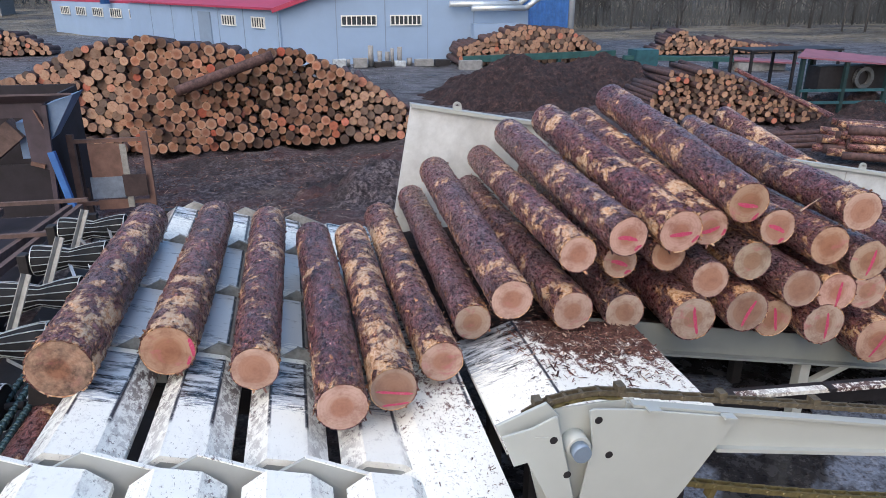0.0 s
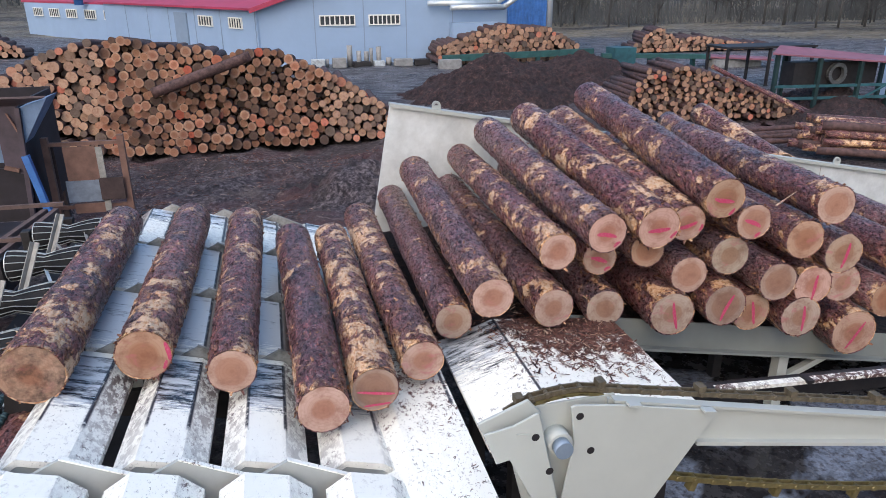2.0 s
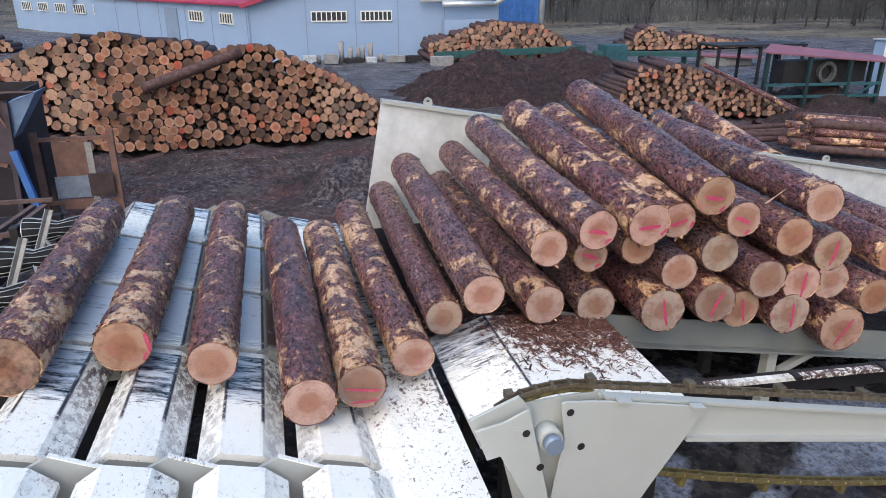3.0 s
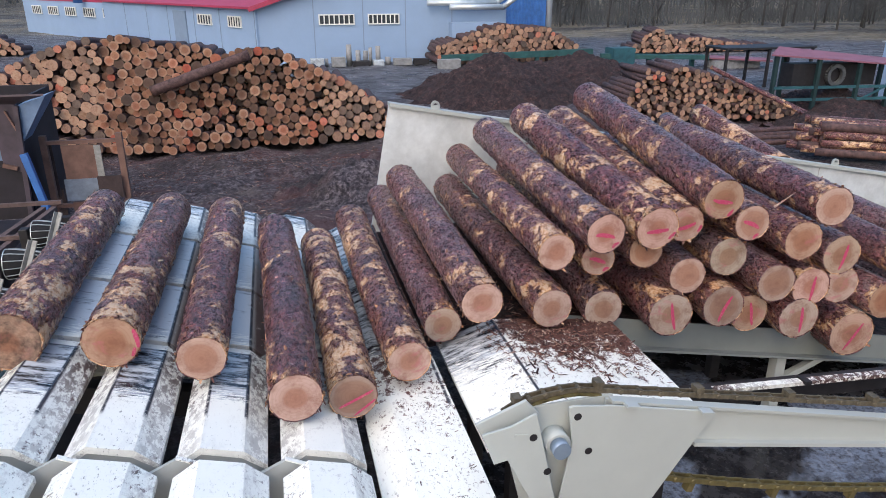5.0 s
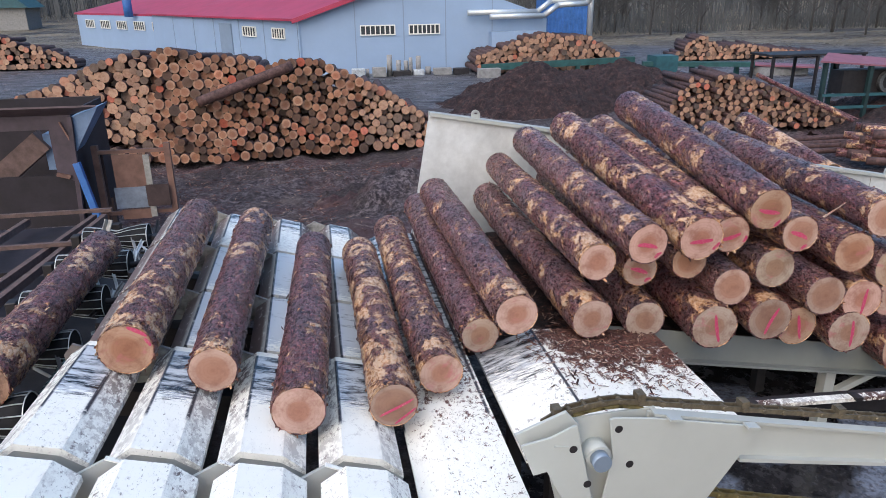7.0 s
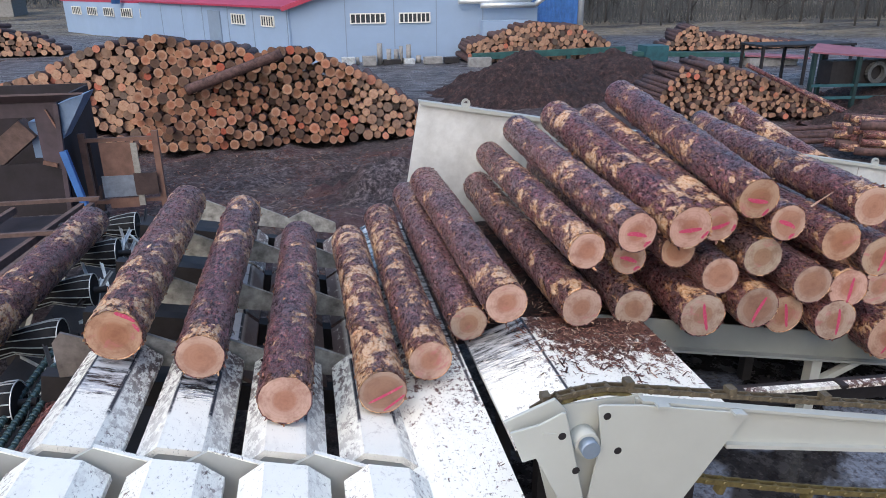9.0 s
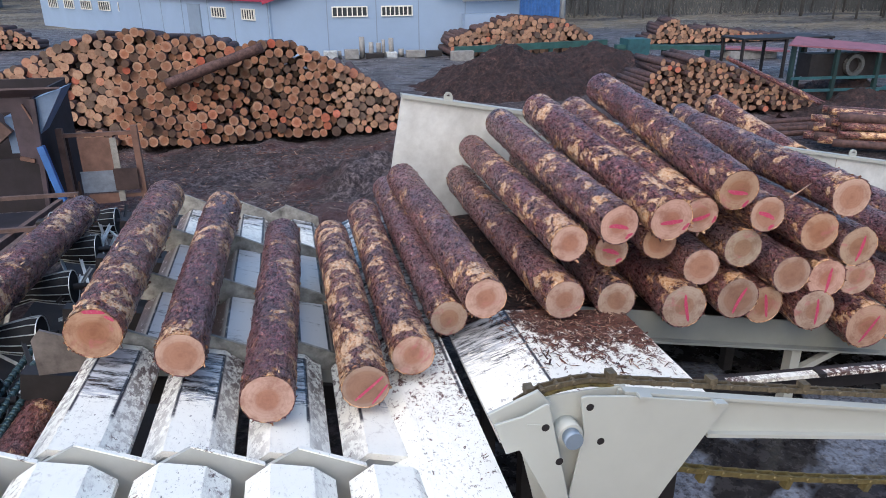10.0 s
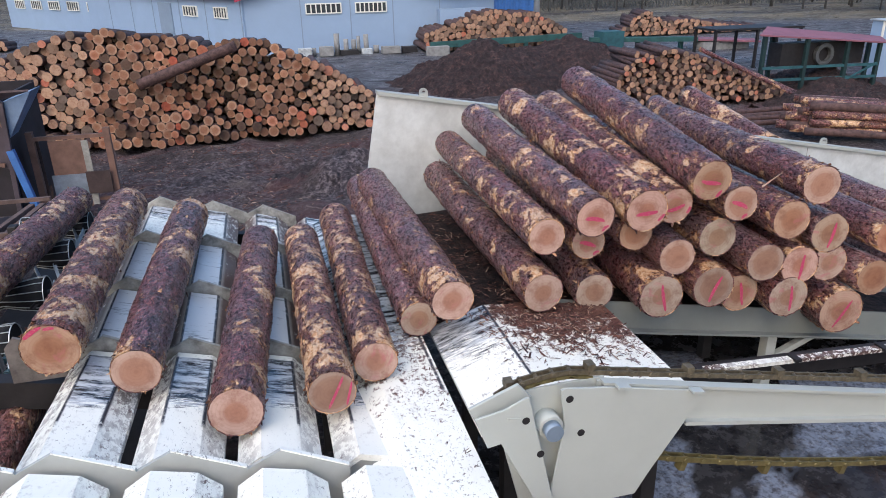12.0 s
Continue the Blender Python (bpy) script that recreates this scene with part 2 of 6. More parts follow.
        # bare steel streaks; the pale tone paints in sky reflection, shine spreads it
        steel = m.mix(m.ramp(m.noise(4, 8, 0.78, m.mapped((0.8, 3.2, 1), True)), (0.43 - shine, 0.0), (0.55 - shine, 1.0)), (0.022, 0.024, 0.030), (0.60, 0.625, 0.66))
        col = m.mix(rub, col, steel)
        for x in wear[:2]:
            line = both(span("X", x - 0.014, x - 0.006), span("X", x + 0.014, x + 0.006))
            line = both(line, span("Y", wear[2], wear[2] + 0.05))
            line = both(line, span("Y", wear[4] + 0.01, wear[4]))
            col = m.mix(both(line, m.ramp(m.noise(24, 5, 0.7, m.mapped((1, 1, 1), True)), (0.34, 0.2), (0.46, 1.0))), col, (0.035, 0.038, 0.05))
        m.rough(m.ramp(add.outputs[0], (0.75, 0.42), (0.82, 0.24)))
    m.colour(col)
    m.bump(m.noise(35, 5), 0.15, 0.004)
    return m.m


white_steel = deck_paint("white_deck_paint", None, 0.0, True, (0.0, 0.03))
litter_steel = deck_paint("bark_strewn_deck_paint", (0.40, 0.95, 3.7, 4.9, 9), -0.015, strewn=(2.6, 5.2, 0.3, 0.45, 0.26))
stained_steel = plain("stained_tooth_paint", (0.30, 0.295, 0.275), 0.55, vary=0.65, scale=9, bump=0.1)
grimy_steel = plain("grimy_tooth_paint", (0.13, 0.115, 0.11), 0.5, vary=0.5, scale=9, bump=0.2)
tooth_steel = plain("grey_white_tooth_paint", (0.37, 0.385, 0.37), 0.5, vary=0.10, scale=4, bump=0.05)
chute_steel = deck_paint("chute_deck_paint", (1.04, 1.50, 3.45, 4.5, 9), 0.01, strewn=(3.35, 4.5, 1.2, 1.75, 0.30))
worn_steel = deck_paint("rubbed_deck_paint", (0.0, 0.215, 0.32, 0.74, 1.20), 0.0, True, (0.12, 0.13), 0.0)
bare_steel = deck_paint("bare_rubbed_deck", (0.0, 0.215, -0.3, 0.30, 9), 0.0, True, (0.24, 0.26), 0.10)
far_steel = deck_paint("dirty_deck_paint", (0.0, 0.215, 0.2, 1.0, 9), 0.06, True, (0.21, 0.18))
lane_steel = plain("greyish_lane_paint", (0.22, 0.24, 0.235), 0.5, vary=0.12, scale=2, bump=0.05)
scuffed = plain("scuffed_white_paint", (0.56, 0.58, 0.585), 0.5, vary=0.24, scale=2.8, bump=0.06)
cream_steel = plain("cream_machine_paint", (0.41, 0.43, 0.41), 0.45, vary=0.06, scale=1.5, bump=0.05)
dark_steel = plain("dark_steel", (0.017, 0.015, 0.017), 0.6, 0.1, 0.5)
zinc_steel = plain("zinc_steel", (0.52, 0.55, 0.57), 0.45, 0.5, 0.4)
cap_blue = plain("cap_blue_grey", (0.22, 0.28, 0.36), 0.35, 0.3, 0.1)
chain_steel = plain("chain_steel", (0.13, 0.105, 0.07), 0.6, 0.4, 0.45, 25)
rust = plain("rusty_steel", (0.052, 0.034, 0.034), 0.8, 0.1, 0.5, 4, 0.3)
rust_light = plain("rusty_plate", (0.17, 0.095, 0.075), 0.75, 0.1, 0.3, 5, 0.2)
roller_black = plain("black_roller_rubber", (0.006, 0.006, 0.008), 0.85, 0.0, 0.3, 9)
plank_grey = plain("weathered_grey_plate", (0.27, 0.265, 0.25), 0.7, 0.0, 0.3, 12, 0.3)
drum_grey = plain("worn_drum_steel", (0.10, 0.105, 0.11), 0.5, 0.3, 0.3, 5)
panel_blue = plain("dull_blue_panel", (0.15, 0.18, 0.23), 0.6, 0.0, 0.35, 6)
rail_rust = plain("rust_brown_rail", (0.115, 0.075, 0.068), 0.75, 0.1, 0.4, 8, 0.3)
hopper_mauve = plain("faded_mauve_steel", (0.062, 0.046, 0.060), 0.6, 0.1, 0.4, 3, 0.2)
olive_chain = plain("olive_grease_chain", (0.15, 0.12, 0.05), 0.5, 0.3, 0.4, 25)
speckled = deck_paint("speckled_rail_paint", None, 0.11)
hopper_dark = plain("hopper_brown_paint", (0.018, 0.014, 0.020), 0.7, 0.1, 0.5, 3, 0.25)
faded_blue = plain("faded_blue_paint", (0.13, 0.20, 0.33), 0.6, 0.0, 0.3, 3)
blue_paint = plain("blue_paint", (0.045, 0.15, 0.42), 0.5, 0.0, 0.3, 3)
green_dark = plain("dark_green_post", (0.010, 0.030, 0.032), 0.6, 0.0, 0.35, 3)
green_paint = plain("green_machine_paint", (0.018, 0.075, 0.075), 0.6, 0.0, 0.35, 3)
wall_blue = plain("pale_blue_cladding", (0.265, 0.37, 0.535), 0.55, 0.0, 0.05, 0.6, 0.03)
seam_blue = plain("grey_blue_trim", (0.20, 0.27, 0.37), 0.55, 0.0, 0.08, 2)
roof_red = plain("red_sheet_roof", (0.34, 0.035, 0.08), 0.5, 0.0, 0.15, 0.8, 0.05)
trim_white = plain("white_window_frame", (0.72, 0.72, 0.68), 0.5, vary=0.05)
glass_dark = plain("dark_window_glass", (0.05, 0.06, 0.07), 0.12, 0.0, 0.2)
concrete = plain("concrete", (0.24, 0.24, 0.24), 0.85, 0.0, 0.3, 5)
tin = plain("galvanised_duct", (0.55, 0.60, 0.64), 0.35, 0.5, 0.1, 2)


def soil_material():
    m = Mat("wet_bark_soil", 0.8)
    big = m.noise(0.16, 6, 0.6)
    mid = m.noise(1.1, 9, 0.72, distort=0.4)
    fine = m.noise(9, 9, 0.8)
    col = m.ramp(fine, (0.36, (0.008, 0.005, 0.007)), (0.48, (0.050, 0.036, 0.044)), (0.60, (0.26, 0.215, 0.225)))
    col = m.mix(m.ramp(mid, (0.5, 0.0), (0.66, 0.8)), col, (0.20, 0.155, 0.14))
    col = m.mix(m.ramp(big, (0.44, 0.0), (0.62, 0.75)), col, (0.045, 0.032, 0.033))
    col = m.mix(m.ramp(m.noise(0.55, 6, 0.65, distort=0.8), (0.5, 0.0), (0.6, 0.75)), col, (0.028, 0.019, 0.022))
    col = m.mix(m.ramp(m.noise(0.42, 5, 0.6, m.mapped((1, 1.6, 1)), 0.6), (0.52, 0.0), (0.62, 0.6)), col, (0.105, 0.045, 0.050))
    col = m.mix(m.ramp(m.noise(1.6, 8, 0.75, m.mapped((1, 1.4, 1)), 1.2), (0.60, 0.0), (0.68, 0.7)), col, (0.30, 0.235, 0.215))
    # wet yard, its sky reflection partly put into paler colour, and grass further off
    sep = m.t.nodes.new("ShaderNodeSeparateXYZ")
    m.link(m.co, sep.inputs[0])
    wob = m.t.nodes.new("ShaderNodeMath")
    wob.operation = "MULTIPLY_ADD"
    m.link(big, wob.inputs[0])
    wob.inputs[1].default_value = 14.0
    m.link(sep.outputs["Y"], wob.inputs[2])
    tilt = m.t.nodes.new("ShaderNodeMath")
    tilt.operation = "MULTIPLY_ADD"
    m.link(sep.outputs["X"], tilt.inputs[0])
    tilt.inputs[1].default_value = 0.35
    m.link(wob.outputs[0], tilt.inputs[2])

    def band(a, b, line=wob):
        n = m.t.nodes.new("ShaderNodeMapRange")
        n.inputs["From Min"].default_value, n.inputs["From Max"].default_value = a, b
        m.link(line.outputs[0], n.inputs["Value"])
        return n.outputs[0]
    wet = m.mix(m.ramp(m.noise(0.7, 6, 0.6, m.mapped((1, 3, 1))), (0.4, 0.0), (0.6, 1.0)), (0.045, 0.042, 0.048), (0.145, 0.14, 0.155))
    col = m.mix(band(31, 35), col, wet)
    grass = m.mix(m.ramp(m.noise(0.09, 9, 0.72, m.mapped((1, 2.2, 1))), (0.40, 0.0), (0.60, 1.0)), (0.038, 0.033, 0.030), (0.23, 0.19, 0.13))
    col = m.mix(band(66, 72, tilt), col, grass)
    m.colour(col)
    m.rough(m.mix(band(31, 35), m.ramp(mid, (0.35, 0.45), (0.5, 0.9)), m.ramp(mid, (0.4, 0.25), (0.6, 0.75))))
    m.bump(m.mix(0.5, fine, mid), 1.0, 0.22)
    return m.m


soil = soil_material()


def mulch_material():
    m = Mat("bark_mulch", 0.9)
    fine = m.noise(5, 12, 0.9)
    col = m.ramp(fine, (0.42, (0.005, 0.003, 0.004)), (0.5, (0.045, 0.025, 0.026)), (0.57, (0.11, 0.055, 0.052)), (0.66, (0.34, 0.20, 0.17)))
    m.colour(m.mix(m.ramp(m.noise(1.2, 5), (0.4, 0.0), (0.65, 0.5)), col, (0.03, 0.019, 0.022)))
    m.bump(m.mix(0.5, fine, m.noise(1.8, 6, 0.7)), 1.0, 0.3)
    return m.m


mulch = mulch_material()


# ---- mesh kit ----
def box(bm, x0, x1, y0, y1, z0, z1, m=None):
    v = [bm.verts.new((x, y, z)) for z in (z0, z1) for y in (y0, y1) for x in (x0, x1)]
    for f in ((0, 2, 3, 1), (4, 5, 7, 6), (0, 1, 5, 4), (2, 6, 7, 3), (0, 4, 6, 2), (1, 3, 7, 5)):
        bm.faces.new([v[i] for i in f])
    if m is not None:
        for k in v:
            k.co = m @ k.co


def prism(bm, pts, y0, y1):
    """Extrude a closed outline of (x, z) from y0 to y1."""
    a = [bm.verts.new((x, y0, z)) for x, z in pts]
    b = [bm.verts.new((x, y1, z)) for x, z in pts]
    n = len(pts)
    bm.faces.new(a)
    bm.faces.new(b[::-1])
    for i in range(n):
        bm.faces.new((a[i], b[i], b[(i + 1) % n], a[(i + 1) % n]))


def tube(bm, p, q, r, r2=None, n=12, caps=True):
    p, q = Vector(p), Vector(q)
    rot = (q - p).to_track_quat("Z", "Y").to_matrix()
    rings = []
    for c, rr in ((p, r), (q, r if r2 is None else r2)):
        rings.append([bm.verts.new(c + rot @ Vector((rr * math.cos(2 * math.pi * i / n), rr * math.sin(2 * math.pi * i / n), 0))) for i in range(n)])
    for i in range(n):
        bm.faces.new((rings[0][i], rings[0][(i + 1) % n], rings[1][(i + 1) % n], rings[1][i])).smooth = n > 6
    if caps:
        bm.faces.new(rings[0][::-1])
        bm.faces.new(rings[1])


def beam(bm, p, q, w, h):
    """A square bar from p to q."""
    p, q = Vector(p), Vector(q)
    d = q - p
    m = Matrix.Translation((p + q) / 2) @ d.to_track_quat("Y", "Z").to_matrix().to_4x4()
    box(bm, -w / 2, w / 2, -d.length / 2, d.length / 2, -h / 2, h / 2, m)


def made(name, bm, material, parent=None, label="", bevel=0.0):
    bmesh.ops.recalc_face_normals(bm, faces=bm.faces)
    if bevel:
        bmesh.ops.bevel(bm, geom=bm.edges[:], offset=bevel, segments=1, affect="EDGES", clamp_overlap=True)
    me = bpy.data.meshes.new(name)
    bm.to_mesh(me)
    bm.free()
    for m in material if isinstance(material, (list, tuple)) else [material]:
        me.materials.append(m)
    ob = new(name, me)
    if parent:
        ob.parent = parent
    if label:
        tagged(ob, label)
    return ob


def part(name, bm, material, parent, label="", bevel=0.0):
    return made(name, bm, material, parent, label, bevel)


def empty(name, label, category, at=(0, 0, 0), group="", kind=""):
    e = new(name)
    e.location = at
    return tagged(e, label, category, group, kind)


# ---- ground ----
def build_ground():
    """One sheet to the horizon, fine near the machines, with ruts and heaps of bark."""
    xs = sorted(set(np.round(np.concatenate([np.linspace(-14, 20, 120), np.linspace(-400, -14, 30), np.linspace(20, 400, 30)]), 3)))
    ys = sorted(set(np.round(np.concatenate([np.linspace(-6, 32, 130), np.linspace(-200, -6, 16), np.linspace(32, 90, 40), np.linspace(90, 900, 30)]), 3)))
    verts, faces = [], []
    for y in ys:
        for x in xs:
            z = 0.0
            if abs(x) < 60 and -6 < y < 70:
                z = 0.09 * noise.noise((x * 0.5, y * 0.5, 1)) + 0.05 * noise.noise((x * 1.7, y * 1.7, 5))
            z += 0.15 * noise.noise((x * 1.1, y * 1.6, 9)) + 0.09 * noise.noise((x * 4, y * 4, 9)) if -8 < x < 10 and 9 < y < 20 else 0
            if y > 75:
                z += min(1.0, (y - 75) / 60) * (1.2 + 0.8 * noise.noise((x * 0.02, y * 0.02, 3)))
            verts.append((x, y, z - 0.1))
    n = len(xs)
    for j in range(len(ys) - 1):
        for i in range(n - 1):
            faces.append((j * n + i, j * n + i + 1, j * n + n + i + 1, j * n + n + i))
    me = bpy.data.meshes.new("ground")
    me.from_pydata(verts, [], faces)
    me.polygons.foreach_set("use_smooth", [True] * len(faces))
    me.materials.append(soil)
    tagged(new("ground", me), "dark wet soil strewn with bark and ruts", "ground", kind="structure")


build_ground()


# ---- logs ----
def log_mesh(name, length, r0, r1, seed, bark, segs=52, rings=110, rough=1.0):
    """A slightly crooked tapered trunk along z, without its sawn ends."""
    bm = bmesh.new()
    rnd = random.Random(seed)
    bend = rnd.uniform(-0.015, 0.015), rnd.uniform(-0.015, 0.015)
    loops = []
    knots = [(rnd.random(), rnd.uniform(0, 6.28), rnd.uniform(0.006, 0.014)) for _ in range(4)]
    for j in range(rings + 1):
        u = j / rings
        r = r0 + (r1 - r0) * u
        loop = []
        for i in range(segs):
            a = 2 * math.pi * i / segs
            p = Vector((math.cos(a), math.sin(a), 0))
            k = 0.045 * noise.noise((p.x * 1.2 + seed, p.y * 1.2, u * length * 0.9))
            k += rough * 0.055 * noise.noise((p.x * 4 + seed, p.y * 4, u * length * 6))
            k += rough * 0.075 * noise.noise((p.x * 8, p.y * 8 + seed, u * length * 26))
            rr = r * (1 + k * min(1.0, 0.35 + 25 * min(u, 1 - u)))
            for ku, ka, kh in knots:
                rr += kh * math.exp(-((u - ku) * length / 0.06) ** 2 - ((a - ka) / 0.25) ** 2)
            s = math.sin(math.pi * u)
            loop.append(bm.verts.new((p.x * rr + bend[0] * s, p.y * rr + bend[1] * s, u * length)))
        loops.append(loop)
    for j in range(rings):
        for i in range(segs):
            bm.faces.new((loops[j][i], loops[j][(i + 1) % segs], loops[j + 1][(i + 1) % segs], loops[j + 1][i])).smooth = True
    ends = [[v.co.copy() for v in loops[0]], [v.co.copy() for v in loops[-1]]]
    for loop, z in ((loops[0], 0.006), (loops[-1], length - 0.006)):
        c = sum((v.co for v in loop), Vector()) / segs
        rim = [bm.verts.new((c.x + (v.co.x - c.x) * 0.94, c.y + (v.co.y - c.y) * 0.94, z)) for v in loop]
        for i in range(segs):
            bm.faces.new((loop[i], loop[(i + 1) % segs], rim[(i + 1) % segs], rim[i]))
    return bm, ends


def sawn_end(ring, inward):
    """A sawn face with a thin rim of bark left standing round it."""
    bm = bmesh.new()
    c = sum(ring, Vector()) / len(ring)
    outer = [bm.verts.new(c + (p - c) * (0.955 + 0.02 * noise.noise((p.x * 30, p.y * 30, p.z))) + Vector((0, 0, inward * 0.002))) for p in ring]
    inner = [bm.verts.new(c + (p - c) * 0.5) for p in ring]
    mid = bm.verts.new(c)
    n = len(ring)
    for i in range(n):
        bm.faces.new((outer[i], outer[(i + 1) % n], inner[(i + 1) % n], inner[i]))
        bm.faces.new((inner[i], inner[(i + 1) % n], mid))
    return bm


def bark_shreds(length, r0, r1, seed, count):
    """Loose bark chips lifting off a trunk, and a ragged fringe round its near end."""
    rnd = random.Random(seed * 13 + 2)
    verts, faces = [], []
    for i in range(count):
        fringe = i < count // 4
        u = rnd.uniform(0.0, 0.03) if fringe else rnd.random() ** 1.3
        a = rnd.uniform(0, 6.2832)
        r = r0 + (r1 - r0) * u
        out = Vector((math.cos(a), math.sin(a), 0))
        side = Vector((-math.sin(a), math.cos(a), 0))
        along = (Vector((0, 0, -1)) if fringe else Vector((0, 0, rnd.choice((-1, 1))))) + side * rnd.uniform(-0.9, 0.9) * (0.4 if fringe else 1)
        ln, w = rnd.uniform(0.015, 0.055), rnd.uniform(0.004, 0.016)
        base = out * r * 1.0 + Vector((0, 0, u * length + (0.012 if fringe else 0)))
        tip = base + along.normalized() * ln * (0.6 if fringe else 1) + out * rnd.uniform(0.004, 0.020)
        k = len(verts)
        across = along.cross(out).normalized() * w
        verts += [tuple(q) for q in (base - across, base + across, tip + across * 0.5, tip - across * 0.4, (base + tip) / 2 + out * 0.006)]
        faces += [(k, k + 1, k + 4), (k + 1, k + 2, k + 4), (k + 2, k + 3, k + 4), (k + 3, k, k + 4), (k + 3, k + 2, k + 1, k)]
    me = bpy.data.meshes.new("loose_bark")
    me.from_pydata(verts, [], faces)
    me.materials.append(shred_bark)
    return me


def log_pose(a, b, roll=0):
    a, b = Vector(a), Vector(b)
    return Matrix.Translation(a) @ (b - a).to_track_quat("Z", "Y").to_matrix().to_4x4() @ Matrix.Rotation(radians(roll), 4, "Z")


def make_log(a, b, r0, r1, bark, label, group, seed, marks=(), face=None):
    length = (Vector(b) - Vector(a)).length
    bm, ends = log_mesh("log", length, r0, r1, seed, bark)
    ob = made("log", bm, bark)
    tagged(ob, label, "log", group)
    part("cut_end", sawn_end(ends[0], 1), face or cut_wood, ob, "sawn end grain")
    part("cut_end", sawn_end(ends[1], -1), cut_wood, ob)
    chips = new("loose_bark", bark_shreds(length, r0, r1, seed, 110))
    chips.parent = ob
    tagged(chips, "loose bark chips and splinters", kind="stuff")
    for x0, y0, x1, y1, w in marks:
        bm = bmesh.new()
        p, q = Vector((x0 * r0, y0 * r0, -0.003)), Vector((x1 * r0, y1 * r0, -0.003))
        w *= 1.7
        side = (q - p).cross(Vector((0, 0, 1))).normalized() * w
        steps = 12
        rnd = random.Random(seed + 5)
        pts = []
        for i in range(steps + 1):
            u = i / steps
            c = p.lerp(q, u) + side * 0.5 * math.sin(3.0 * u + seed)
            j = (0.30 + 0.55 * math.sin(math.pi * min(1, max(0, u))) ** 0.5) * rnd.uniform(0.85, 1.1)
            pts.append((bm.verts.new(c + side * j), bm.verts.new(c - side * j)))
        for (u, v), (s, t) in zip(pts, pts[1:]):
            bm.faces.new((u, v, t, s))
        part("paint_mark", bm, red_paint, ob, "smeared red paint mark")
    ob.matrix_basis = log_pose(a, b)
    return ob


DARK = "pine log with dark scaly bark"
MIXED = "pine log with flaking purple-brown bark"
PALE = "pine log with reddish flaked bark"
DECK_LOGS = {
    "A": ((-1.44, 3.84, 1.95), (-1.43, 6.61, 1.94), 0.186, 0.166, bark_mid, MIXED, ()),
    "B": ((-0.90, 4.09, 1.87), (-0.86, 6.86, 1.86), 0.169, 0.166, bark_pale, PALE, ((-0.85, 0.45, -0.85, -0.3, 0.010), (-0.8, -0.3, -0.6, -0.6, 0.008))),
    "C": ((-0.37, 3.88, 1.80), (-0.36, 6.81, 1.79), 0.147, 0.164, bark_mid, MIXED, ()),
    "D": ((0.13, 3.46, 1.73), (0.06, 6.38, 1.74), 0.155, 0.164, bark_mid, MIXED, ()),
    "E": ((0.45, 3.62, 1.71), (0.42, 6.40, 1.71), 0.148, 0.159, bark_pale, PALE, ((-0.8, -0.25, 0.75, -0.05, 0.007), (-0.6, -0.65, 0.5, -0.75, 0.006))),
    "F": ((0.81, 3.92, 1.69), (0.77, 7.01, 1.70), 0.144, 0.161, bark_pale, PALE, ()),
    "G": ((1.15, 4.45, 1.68), (1.23, 7.74, 1.67), 0.141, 0.157, bark_dark, DARK, ()),
    "H": ((1.38, 4.25, 1.93), (1.41, 7.24, 2.11), 0.155, 0.163, bark_dark, DARK, ()),
}
